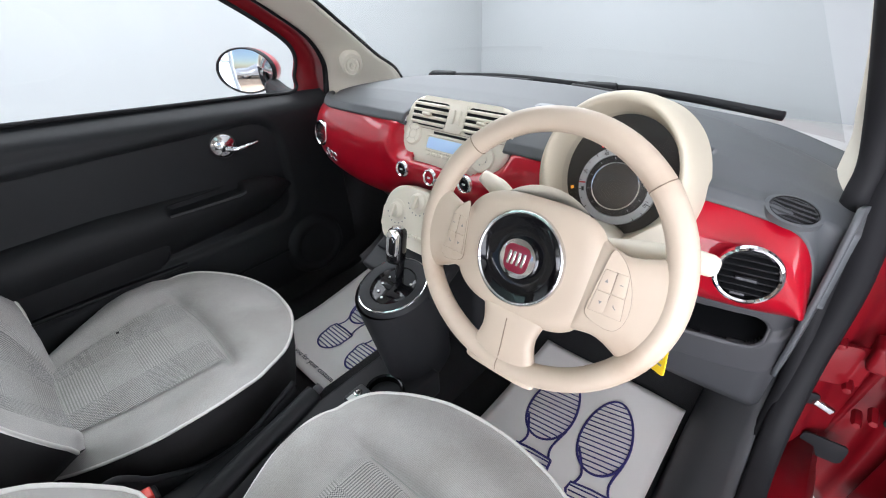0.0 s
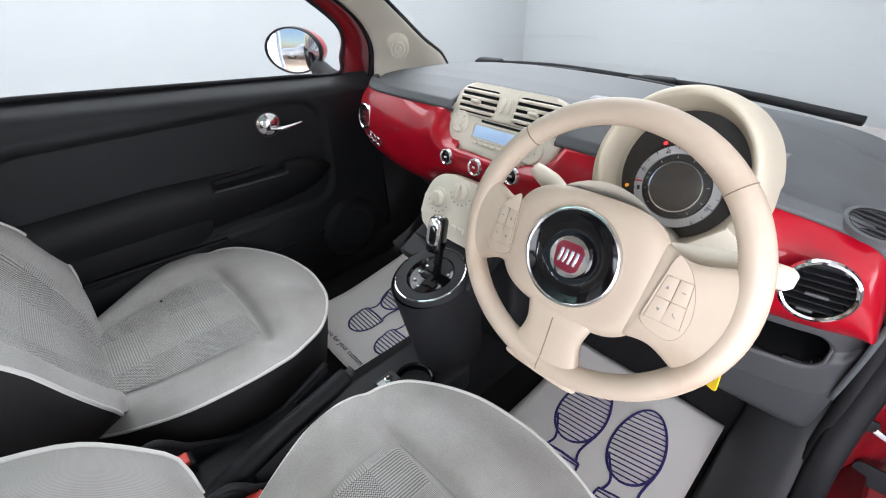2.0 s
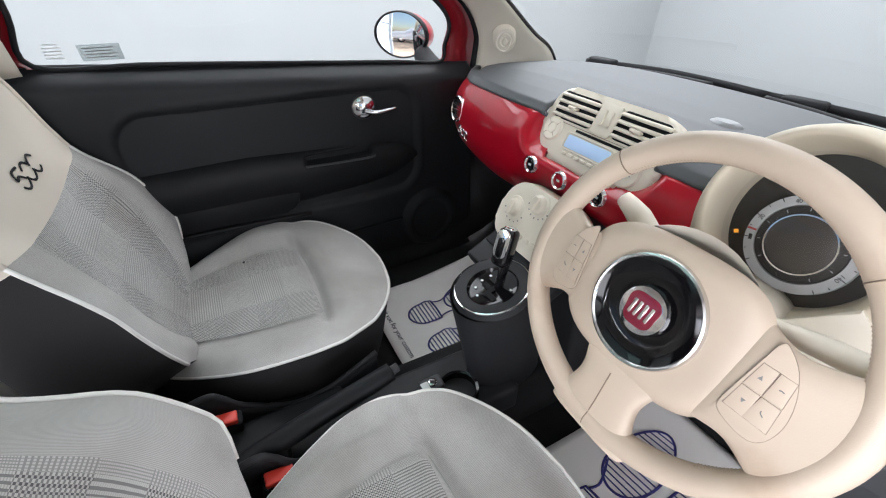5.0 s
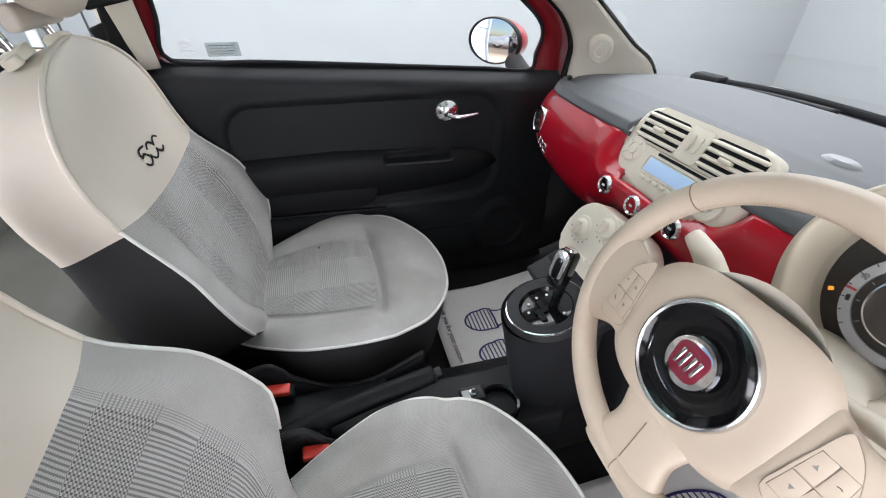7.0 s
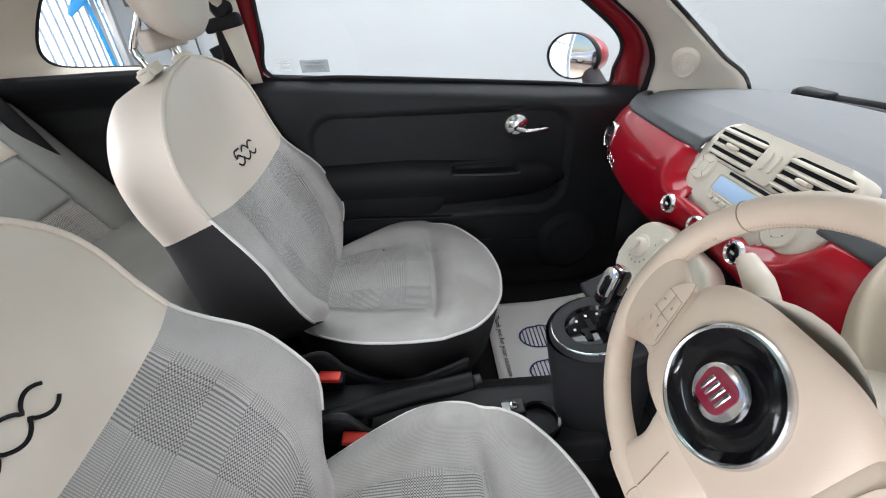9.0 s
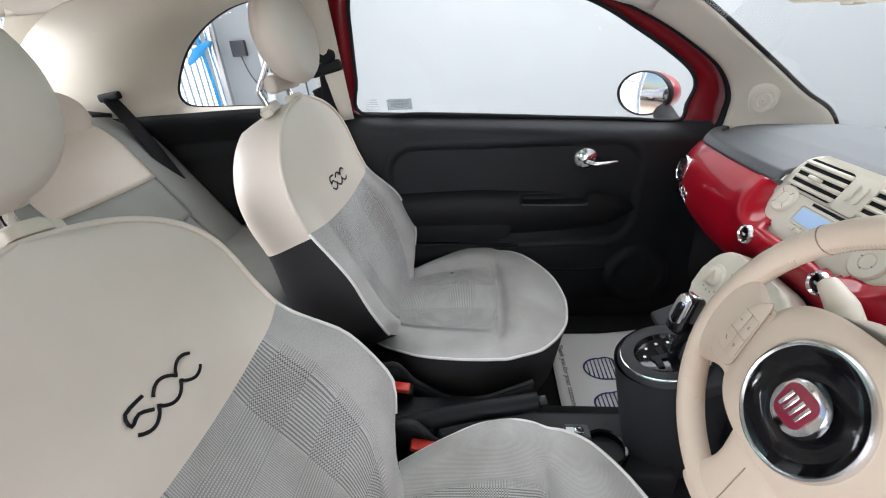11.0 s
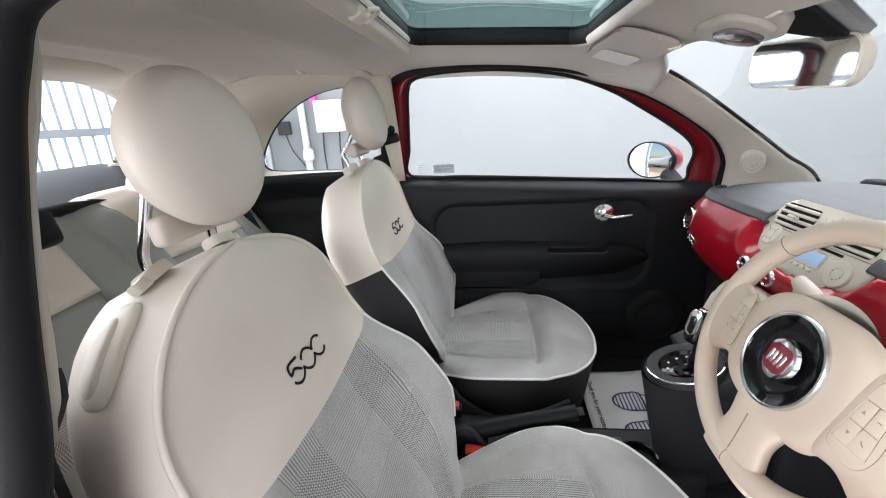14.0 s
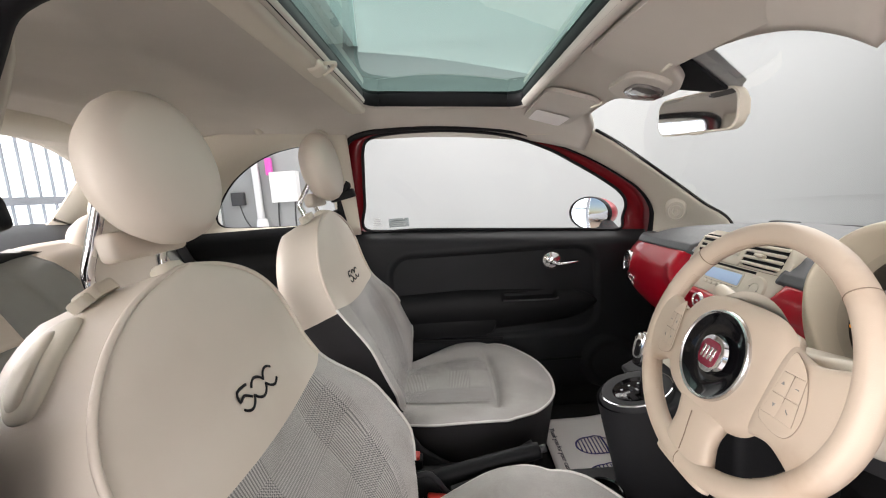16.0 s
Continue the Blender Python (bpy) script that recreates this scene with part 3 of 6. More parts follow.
    lip = smooth_path([(side * 0.672, 0.425, 0.76), (side * 0.680, 0.415, 0.66), (side * 0.684, 0.40, 0.55), (side * 0.684, 0.335, 0.435), (side * 0.684, 0.16, 0.375), (side * 0.684, -0.1, 0.36), (side * 0.684, -0.6, 0.36)])
    toe = smooth_path([(side * 0.635, 0.50, 0.76), (side * 0.615, 0.55, 0.66), (side * 0.60, 0.60, 0.50), (side * 0.585, 0.50, 0.35), (side * 0.58, 0.25, 0.275), (side * 0.58, -0.1, 0.262), (side * 0.58, -0.6, 0.262)])

    def kick(u, v, a=lip, b=toe, s=side):
        k = round(v * (len(a) - 1))
        p = a[k].lerp(b[k], u)
        p.x -= s * 0.018 * math.sin(math.pi * u)
        p.z += 0.012 * math.sin(math.pi * u)
        return p

    # same panel both sides; the passenger's is black to put in footwell shade
    sheet("kick_panel", kick, 8, len(lip) - 1, SILL if side > 0 else CARPET, car, "dark grey plastic kick panel and sill trim" if side > 0 else "passenger's kick panel with its shade put in as black", thick=0.012, offset=0)

# roof lining with the sunroof opening
roof_z = soft_table([(-1.75, 1.305), (-1.6, 1.338), (-1.35, 1.357), (-1.0, 1.364), (-0.78, 1.362), (-0.62, 1.366), (-0.57, 1.364), (-0.35, 1.357), (-0.10, 1.330), (0.0, 1.308), (0.09, 1.282), (0.14, 1.262)])
SUN = (-0.375, 0.375, -0.565, -0.105)


def liner(u, v):
    x, y = -0.605 + 1.21 * u, -1.57 + 1.71 * v
    narrow = 1 - 0.20 * max(0, (y + 0.15) / 0.29) ** 1.5 - 0.20 * max(0, (-0.9 - y) / 0.8) ** 1.4
    drop = 0.075 * abs(x / 0.6) ** 4.5
    dent = 0.014 * math.exp(-((y + 0.80) / 0.05) ** 2) + 0.012 * math.exp(-((y + 1.18) / 0.05) ** 2)
    front = step(-0.05, 0.14, y)
    y += front * (0.062 * math.exp(-(x / 0.12) ** 4) - 0.076 + 0.045 * step(0.36, 0.52, -x))
    return (x * narrow, y, roof_z(y) - 0.008 * front - drop - dent * (1 - abs(x / 0.6) ** 3))


def in_sun(u, v):
    x, y = -0.605 + 1.21 * u, -1.57 + 1.71 * v
    return SUN[0] < x < SUN[1] and SUN[2] < y < SUN[3]


sheet("headlining", liner, 60, 92, LINER, car, "cream cloth headlining", thick=0.02, skip=in_sun, offset=1)
edge = [(x, y - 0.335) for x, y in rrect(0.75, 0.46, 0.05, 8)]


def rim_loop(grow, dz):
    out = []
    for k, (x, y) in enumerate(edge):
        cx, cy = 0, -0.335
        f = 1 + grow
        px, py = x * f, cy + (y - cy) * f
        out.append((px, py, roof_z(py) + dz - 0.062 * abs(px / 0.6) ** 4.5))
    return out


tube("sunroof_trim", rim_loop(0.02, 0.003), 0.013, LINER, car, "padded cream edge of the sunroof opening", closed=True, per=2)
lo_rim, hi_rim = smooth_path(rim_loop(-0.012, -0.006), True, 3), smooth_path(rim_loop(-0.012, 0.036), True, 3)
sheet("sunroof_frame", lambda u, v: lo_rim[round(u * len(lo_rim)) % len(lo_rim)].lerp(hi_rim[round(u * len(lo_rim)) % len(lo_rim)], v), len(lo_rim), 2, RUBBER, car, "black sunroof frame", thick=0.006, offset=0, closed=True)
roofglass = sheet("sunroof_glass", lambda u, v: (-0.40 + 0.80 * u, -0.60 + 0.54 * v, roof_z(-0.60 + 0.54 * v) + 0.028 - 0.062 * abs((0.8 * u - 0.4) / 0.6) ** 4.5), 16, 8, TINT, car, "green tinted glass sunroof panel")
roofglass.visible_shadow = False
film_sheet = thing("paper_sheet", (0.1, -0.3, 1.40), "white translucent sheet lying on the glass sunroof", "paper sheet")
SHEET = [(-0.030, -0.510), (-0.190, -0.118), (0.345, -0.105), (0.365, -0.445)]


def sheet_on_roof(u, v):
    a, b, c, d = SHEET
    x = (a[0] * (1 - u) + d[0] * u) * (1 - v) + (b[0] * (1 - u) + c[0] * u) * v
    y = (a[1] * (1 - u) + d[1] * u) * (1 - v) + (b[1] * (1 - u) + c[1] * u) * v
    return (x, y, roof_z(y) + 0.034 - 0.062 * abs(x / 0.6) ** 4.5)


sheet("sheet", sheet_on_roof, 12, 10, FROST, film_sheet, thick=0.0006, offset=1)
blind = part("sunblind_roller", rbox(0.80, 0.050, 0.03, 0.012), PILLAR, car, "rolled cream sunblind bar", m=pose(0, -0.592, 1.352))
part("sunblind_latch", rbox(0.055, 0.03, 0.022, 0.008), CREAM, blind, "cream blind latch", m=pose(0.065, -0.575, 1.345, 20))
tube("latch_hook", [(0.045, -0.57, 1.335), (0.05, -0.55, 1.345), (0.065, -0.54, 1.35), (0.085, -0.555, 1.345)], 0.004, CREAM, blind, sides=8)

# outer roof and the shell above the windows, in red
sheet("roof_skin", lambda u, v: (-0.62 + 1.24 * u, -1.58 + 1.68 * v, roof_z(-1.58 + 1.68 * v) + 0.034 - 0.045 * abs(2 * u - 1) ** 4), 60, 80, REDBODY, car, "red outer roof", thick=0.005,
      skip=lambda u, v: abs(-0.62 + 1.24 * u) < 0.395 and -0.595 < -1.58 + 1.68 * v < -0.065)

# windscreen and tailgate
screen_pane = sheet("windscreen", lambda u, v: ((2 * u - 1) * (0.60 - 0.148 * v) + 0.027, 0.80 - 0.13 * abs(2 * u - 1) ** 2.2 - v * (0.70 - 0.06 * abs(2 * u - 1) ** 2.2), 0.895 + 0.424 * v - 0.012 * abs(2 * u - 1) ** 2), 16, 12, GLASS, car, "clear laminated windscreen")
screen_pane.visible_shadow = False
rear_pane = sheet("rear_window", lambda u, v: ((2 * u - 1) * (0.52 - 0.06 * v), -1.86 + 0.26 * v + 0.10 * abs(2 * u - 1) ** 2, 1.02 + 0.29 * v), 12, 8, GLASS, car, "clear tailgate window")
rear_pane.visible_shadow = False
gate_y = lambda x, z: -1.84 + 0.26 * (z - 1.02) / 0.29 + 0.10 * (x / 0.5) ** 2
ring_band("tailgate_trim", [(x, gate_y(x, z + 1.18), z + 1.18) for x, z in rrect(1.02, 0.285, 0.06, 8)], [(x, gate_y(x, z + 1.165) + 0.07, z + 1.165) for x, z in rrect(1.22, 0.40, 0.09, 8)], PILLAR, car, "cream tailgate surround", per=2)
sheet("tailgate_lower", lambda u, v: ((2 * u - 1) * 0.62, -1.80 + 0.12 * abs(2 * u - 1) ** 2, 0.3 + 0.72 * v), 12, 6, BLACK, car, "black tailgate lining", thick=0.02, offset=0)
sheet("parcel_shelf", lambda u, v: ((2 * u - 1) * (0.56), -1.36 - 0.43 * v, 0.995 + 0.062 * v + 0.012 * math.sin(math.pi * v)), 12, 10, SATIN, car, "dark grey parcel shelf", thick=0.02)
part("tailgate_sill", rbox(1.04, 0.06, 0.060, 0.015), SATIN, car, "black lower tailgate trim", m=pose(0, -1.775, 1.035))
wip = part("rear_wiper", rbox(0.6, 0.012, 0.018, 0.004), RUBBER, car, "black rear wiper", m=pose(-0.2, -1.86, 1.065, 0, -3, 4))

# floor, tunnel, bulkhead
sheet("floor_carpet", lambda u, v: ((2 * u - 1) * 0.64, -1.7 + 2.55 * v, 0.262 + 0.30 * step(0.34, 0.80, -1.7 + 2.55 * v) + 0.12 * step(-0.9, -1.1, -1.7 + 2.55 * v)), 10, 60, CARPET, car, "black floor carpet", thick=0.03)
sheet("bulkhead", lambda u, v: ((2 * u - 1) * 0.64, 0.74 + 0.02 * v, 0.3 + (0.56 - 0.12 * abs(2 * u - 1) ** 2) * v), 12, 4, CARPET, car, "black carpeted bulkhead", thick=0.02)
sheet("tunnel", lambda u, v: (0.115 * math.copysign(abs(math.cos(math.pi * u)) ** 0.5, -math.cos(math.pi * u)) * 1.0, -1.0 + 1.65 * v, 0.255 + 0.115 * math.sin(math.pi * u) ** 0.5), 18, 20, CARPET, car, "carpeted transmission tunnel", thick=0.01)

# bonnet edge and scuttle outside the windscreen
sheet("bonnet", lambda u, v: ((2 * u - 1) * 0.66, 0.86 + 0.75 * v - 0.15 * abs(2 * u - 1) ** 2, 0.862 - 0.28 * v ** 1.7 - 0.22 * abs(2 * u - 1) ** 2.2), 20, 12, REDBODY, car, "red bonnet", thick=0.01)
sheet("scuttle", lambda u, v: ((2 * u - 1) * 0.62, 0.74 + 0.12 * v - 0.16 * abs(2 * u - 1) ** 2.2, 0.893 - 0.006 * v - 0.070 * step(0.40, 0.90, abs(2 * u - 1))), 30, 4, RUBBER, car, "black scuttle panel", thick=0.012)
for x0, x1, ya, yb in ((-0.47, 0.02, 0.70, 0.79), (-0.02, 0.52, 0.795, 0.70)):
    arm = tube("wiper_arm", [(x0, ya, 0.908), ((x0 + x1) / 2, (ya + yb) / 2 + 0.035, 0.913), (x1, yb, 0.91)], 0.0075, RUBBER, car, "black wiper arm and blade", flat=1.3)
for x, y in ((-0.42, 0.715), (0.10, 0.775)):
    part("wiper_cap", rbox(0.085, 0.04, 0.022, 0.009), RUBBER, car, "black wiper spindle cap", m=pose(x, y, 0.914, 0, 0, 8))

# door aperture on the driver's side: red post, hinge and sill
sheet("door_post", lambda u, v: (0.70 + 0.30 * u, 0.40 + 0.10 * step(0, 0.35, u) - 0.015 * math.sin(6 * v) + 0.02 * step(0.5, 0.45, u) * step(0.12, 0.2, u), 0.16 + 0.78 * v), 40, 24, REDBODY, car, "red painted door post", thick=0.015)
sheet("front_wing", lambda u, v: (0.795 + 0.02 * math.sin(3 * v), 0.50 + 0.8 * u, 0.36 + 0.53 * v), 6, 6, REDBODY, car, "red front wing", thick=0.01)
flange_path = smooth_path([(sidex(z) if z > 0.85 else 0.683, y, z) for y, z in ((-0.07, 1.272), (0.055, 1.229), (0.165, 1.180), (0.262, 1.124), (0.358, 1.056), (0.410, 0.982), (0.418, 0.92), (0.412, 0.86), (0.424, 0.72), (0.404, 0.56), (0.338, 0.43), (0.20, 0.378), (-0.05, 0.366))])
sheet("aperture_flange", lambda u, v: flange_path[round(v * (len(flange_path) - 1))] + Vector((0.002 + 0.036 * u, -0.006 - 0.010 * math.sin(math.pi * u), 0.010 + 0.004 * u)), 6, len(flange_path) - 1, RUBBER, car, "black outer flange of the door opening", thick=0.010, offset=0)
hinge = part("door_hinge", rbox(0.045, 0.05, 0.05, 0.008), REDBODY, car, "red painted door hinge", m=pose(0.79, 0.435, 0.62))
part("hinge_plate", rbox(0.07, 0.008, 0.085, 0.003), REDBODY, hinge, m=pose(0.748, 0.432, 0.58, 0, 0, 20))
part("post_plate", prism(rrect(0.055, 0.085, 0.012), 0.004, 0.002), REDBODY, car, "pressed plate on the door post", m=frame_of((0.735, 0.418, 0.585), (1, 0.35, 0), (0, 0, 1)))
part("check_strap", rbox(0.035, 0.010, 0.012, 0.003), ALU, car, "steel door check strap", m=pose(0.752, 0.414, 0.49, 0, 25, 15))
part("strap_slot", prism(rrect(0.03, 0.026, 0.008), 0.003, 0.001), RUBBER, car, "black strap opening", m=frame_of((0.728, 0.412, 0.498), (1, 0.35, 0), (0, 0, 1)))
for y, x, z in ((0.425, 0.765, 0.545), (0.428, 0.80, 0.48), (0.425, 0.815, 0.50), (0.425, 0.73, 0.625)):
    part("bolt", lathe([(0, 0.008), (0.006, 0.007), (0.008, 0.0), (0.008, -0.03)], 6), REDBODY, car, "red painted bolt", m=pose(x, y - 0.01, z, 90))
for x, z, w, h in ((0.79, 0.36, 0.07, 0.05), (0.74, 0.33, 0.045, 0.03), (0.86, 0.52, 0.05, 0.10)):
    part("post_recess", prism(rrect(w, h, 0.01), 0.004, 0.0015), RUBBER, car, "dark opening in the door post", m=frame_of((x, 0.455 - 0.03 * (x < 0.77), z), (1, 0.1, 0), (0, 0, 1)))

od = thing("driver_door", (0.95, 0.45, 0.35), "open red car door with dark grey lining", "car door")
sheet("door_skin", lambda u, v: (0.86 + 0.93 * u + 0.03 * v, 0.45 - 0.30 * u, 0.24 + 0.68 * v), 10, 10, REDBODY, od, "red painted door shell", thick=0.03)
sheet("door_lining", lambda u, v: (0.885 + 0.85 * u, 0.36 - 0.29 * u - 0.03 * math.sin(math.pi * u), 0.25 + 0.64 * v), 10, 10, BLACK, od, "dark grey plastic door lining", thick=0.03)

# pedals
for x, w in ((0.33, 0.07), (0.46, 0.05)):
    ped = thing("pedal", (x, 0.52, 0.36), "black rubber foot pedal on a steel arm", "pedal", "pedals")
    part("pad", rbox(w, 0.02, 0.07, 0.006), RUBBER, ped, m=pose(x, 0.50, 0.40, -25))
    tube("arm", [(x, 0.51, 0.41), (x, 0.58, 0.5), (x, 0.62, 0.62)], 0.008, SATIN, ped)

# grab handle, coat hook, sun visor, interior mirror
gh = thing("grab_handle", (-0.53, -0.27, 1.32), "cream folding grab handle on the headlining", "grab handle")
tube("bar", [(-0.540, -0.385, 1.335), (-0.534, -0.36, 1.326), (-0.532, -0.27, 1.324), (-0.532, -0.18, 1.312), (-0.538, -0.155, 1.316)], 0.008, LINER, gh, flat=1.3)
for y in (-0.38, -0.16):
    part("mount", rbox(0.02, 0.035, 0.022, 0.007), LINER, gh, m=pose(-0.541, y, 1.336 if y < -0.3 else 1.316))
hk = thing("coat_hook", (-0.51, -0.945, 1.33), "round cream coat hook button", "hook")
part("button", lathe([(0, 0.018), (0.012, 0.017), (0.016, 0.012), (0.017, -0.01)], 24), PILLAR, hk, m=pose(-0.515, -0.945, 1.335, 0, 60))

for s in (-1, 1):
    vis = thing("sun_visor", (s * 0.28, 0.02, 1.27), "folded cream sun visor under the front header", "sun visor", "sun visors")
    part("board", prism(rrect(0.33, 0.135, 0.03), 0.011, 0.0048, 4), LINER, vis, m=frame_of((s * 0.300, -0.024, 1.290), (1, 0.0, -0.03 * s), (0, 0.95, -0.30)))
    tube("hinge", [(s * 0.14, 0.040, 1.277), (s * 0.16, 0.036, 1.276), (s * 0.185, 0.032, 1.277)], 0.004, PILLAR, vis)
    if s < 0:
        part("label", prism(rrect(0.13, 0.098, 0.014), 0.001, 0), PAPER, vis, "pale warning label", m=frame_of((s * 0.385, -0.026, 1.290), (1, 0.0, -0.03 * s), (0, 0.95, -0.30)) @ pose(0, 0, -0.0060))
con = thing("roof_console", (0, 0.08, 1.27), "cream overhead console with a dark lamp lens", "roof console")
part("housing", prism(rrect(0.16, 0.090, 0.04), 0.016, 0.0075, 5), LINER, con, m=frame_of((0, 0.066, 1.290), (-1, 0, 0), (0, 0.93, -0.33)))
part("lens", prism(rrect(0.085, 0.066, 0.026), 0.014, 0.006, 3), LENS, con, "smoked lamp lens", m=frame_of((0.0, 0.076, 1.2770), (-1, 0, 0), (0, 0.93, -0.33)))
part("sensor_cover", prism([(0.19, -0.035), (0.067, 0.037), (0.0, 0.085), (-0.03, 0.088), (-0.058, -0.035)][::-1], 0.006, 0.002), SATIN, con, "black sensor cover on the glass", m=frame_of((0.045, 0.125, 1.297), (-1, 0, 0), (0, 0.86, -0.51)))
part("shade_band", prism([(0.24, -0.035), (0.097, 0.029), (0.0, 0.098), (-0.04, 0.100), (-0.072, 0.085), (-0.112, -0.035)][::-1], 0.002, 0), BANDGREY, con, "dotted grey band on the glass", m=frame_of((0.045, 0.130, 1.301), (-1, 0, 0), (0, 0.86, -0.51)))

im = thing("rear_view_mirror", (0.0, 0.19, 1.22), "cream framed interior mirror on a stalk", "mirror")
mm = frame_of((-0.006, 0.182, 1.219), (0.983, 0.184, -0.05), (0.05, 0.0, 1))
part("case", prism(rrect(0.218, 0.080, 0.026), 0.024, 0.010, 4), PILLAR, im, m=mm @ pose(0, 0, 0.0, 0, 180))
part("glass", prism(rrect(0.211, 0.073, 0.023), 0.0015, 0), MIRROR, im, "silvered mirror glass", m=mm @ pose(0, 0, 0.0005))
tube("stalk", [(0.0, 0.222, 1.232), (0.015, 0.226, 1.252), (0.03, 0.205, 1.268)], [0.018, 0.014, 0.018], PILLAR, im)
part("dip_lever", rbox(0.02, 0.01, 0.02, 0.003), PILLAR, im, m=mm @ pose(0, -0.038, -0.008))

# ---- passenger door ----
door = thing("passenger_door", (-0.64, -0.15, 0.35), "closed red car door with black moulded lining", "car door")


def belt(y):
    return 0.966 + (y + 0.645) * -0.065


def door_x(y, z):
    x = -0.622
    d = rounded(y, z, -0.19, 0.70, 0.385, 0.165, 0.085)
    x -= 0.012 * (1 - step(-0.012, 0.006, d))
    x += 0.004 * math.exp(-((d - 0.004) / 0.006) ** 2)
    low = step(0.60, 0.40, z)
    x += 0.012 * low
    s = math.hypot(y - 0.225, z - 0.415)
    x += 0.018 * (1 - step(0.085, 0.105, s)) - 0.006 * (1 - step(0.07, 0.078, s))
    x += 0.016 * step(0.285, 0.265, z)
    x -= 0.05 * step(belt(y) - 0.055, belt(y) - 0.004, z) ** 1.6
    return x


sheet("lining", lambda u, v: (door_x(-0.71 + 1.10 * u, 0.24 + (belt(-0.71 + 1.10 * u) - 0.24) * v), -0.71 + 1.10 * u, 0.24 + (belt(-0.71 + 1.10 * u) - 0.24) * v), 150, 110, BLACK, door, "black grained plastic door lining", thick=0.02, offset=0)


def arm_x(u, v):
    y = -0.56 + 0.755 * u
    top = lerp_table([(-0.56, 0.715), (-0.30, 0.722), (-0.1, 0.712), (0.1, 0.700), (0.195, 0.675)], y)
    bot = lerp_table([(-0.56, 0.565), (-0.17, 0.560), (0.0, 0.572), (0.1, 0.585), (0.195, 0.62)], y)
    end = step(0.195, 0.13, y) ** 0.5
    z = (top + bot) / 2 + (top - bot) / 2 * (2 * v - 1) * (0.35 + 0.65 * end)
    out = math.sin(math.pi * min(1, max(0, v))) ** 0.45
    x = -0.640 + 0.045 * out * (0.5 + 0.5 * end) * (0.75 + 0.25 * v)
    cup = rounded(y, z, -0.06, 0.688, 0.100, 0.013, 0.009)
    x -= 0.020 * (1 - step(-0.008, 0.003, cup))
    return (x, y, z)


sheet("armrest", arm_x, 110, 40, SATIN, door, "black moulded armrest", thick=0.006, offset=0)
tube("pull_lip", [(-0.600, -0.160, 0.676), (-0.598, -0.06, 0.673), (-0.598, 0.03, 0.672), (-0.600, 0.044, 0.678)], 0.003, GREY, door, "dark grey lip of the door pull")
part("map_pocket", prism(rrect(0.36, 0.09, 0.04, 8), 0.018, 0.010, 3), SATIN, door, "black map pocket", m=frame_of((-0.622, -0.37, 0.592), (0, 1, 0), (0, 0, 1)))
part("pocket_strip", rbox(0.02, 0.36, 0.012, 0.004), SATIN, door, m=pose(-0.607, -0.345, 0.535, -1.5))
part("lower_strip", rbox(0.016, 0.62, 0.01, 0.003), SATIN, door, m=pose(-0.606, -0.10, 0.435, 1))
part("speaker_grille", lathe([(0, 0.005), (0.05, 0.006), (0.066, 0.004), (0.074, 0.012), (0.082, 0.010), (0.09, -0.01)], 48), SATIN, door, "round black speaker grille", m=pose(-0.612, 0.225, 0.415, 0, 90))
hd = part("handle_boss", lathe([(0, 0.020), (0.012, 0.019), (0.022, 0.013), (0.027, 0.010), (0.030, 0.004), (0.033, 0.003), (0.036, -0.004)], 40), CHROME, door, "round chrome door release boss", m=pose(-0.630, 0.030, 0.812, 0, 90) @ Matrix.Scale(1.22, 4))
tube("handle_lever", [(-0.612, 0.030, 0.805), (-0.603, 0.055, 0.800), (-0.602, 0.09, 0.802), (-0.606, 0.118, 0.805)], [0.011, 0.0105, 0.0095, 0.007], CHROME, hd, "chrome release lever", flat=0.7)
part("handle_recess", prism(rrect(0.09, 0.040, 0.014), 0.004, 0.0015), CARPET, hd, "black lever recess", m=frame_of((-0.634, 0.088, 0.812), (0, 1, 0), (0, 0, 1)))

ring_band("window_frame", side_points(GLASSLINE, -1, 0.006), side_points(SEALLINE, -1, 0.010), REDBODY, door, "red painted window frame", thick=0.01)
tube("window_seal", side_points(GLASSLINE, -1, -0.002), 0.0055, RUBBER, door, "black rubber window channel", closed=True, sides=8, per=5)
gl = smooth_path(side_points(GLASSLINE, -1, 0.012), True, 3)
wpane = link("window", gl, [tuple(range(len(gl)))], GLASS, door, "clear side window, fully closed", smooth=False)
wpane.visible_shadow = False
st = part("window_sticker", prism(rrect(0.075, 0.034, 0.002), 0.0006, 0), FILM, door, "pale printed sticker on the window", m=frame_of((-0.655, -0.525, 0.986), (0, 1, 0), (0.27, 0, 1)))
for k in range(4):
    part("print_line", rbox(0.06 - 0.01 * (k % 2), 0.002, 0.0006, 0), PRINT, st, m=frame_of((-0.6535, -0.527, 0.995 - 0.006 * k), (0, 1, 0), (0.27, 0, 1)))
for k in range(5):
    part("glass_mark", rbox(0.03 - 0.008 * (k == 0), 0.0022, 0.0006, 0), STICKER, door, "faint etched glass mark", m=frame_of((-0.655, -0.605, 1.005 - 0.0065 * k), (0, 1, 0), (0.27, 0, 1)))

# door mirror
dm = thing("door_mirror", (-0.80, 0.33, 0.90), "red oval door mirror with a black rim", "mirror")
gm = frame_of((-0.862, 0.252, 0.955), (0.84, 0.543, 0.0), (-0.03, 0.046, 1)) @ Matrix.Scale(0.94, 4)
part("housing", lathe([(0, -0.135), (0.035, -0.130), (0.062, -0.114), (0.085, -0.086), (0.100, -0.050), (0.107, -0.018), (0.107, 0.0)], 48, 1.0, 0.69), RED, dm, "glossy red housing", m=gm)
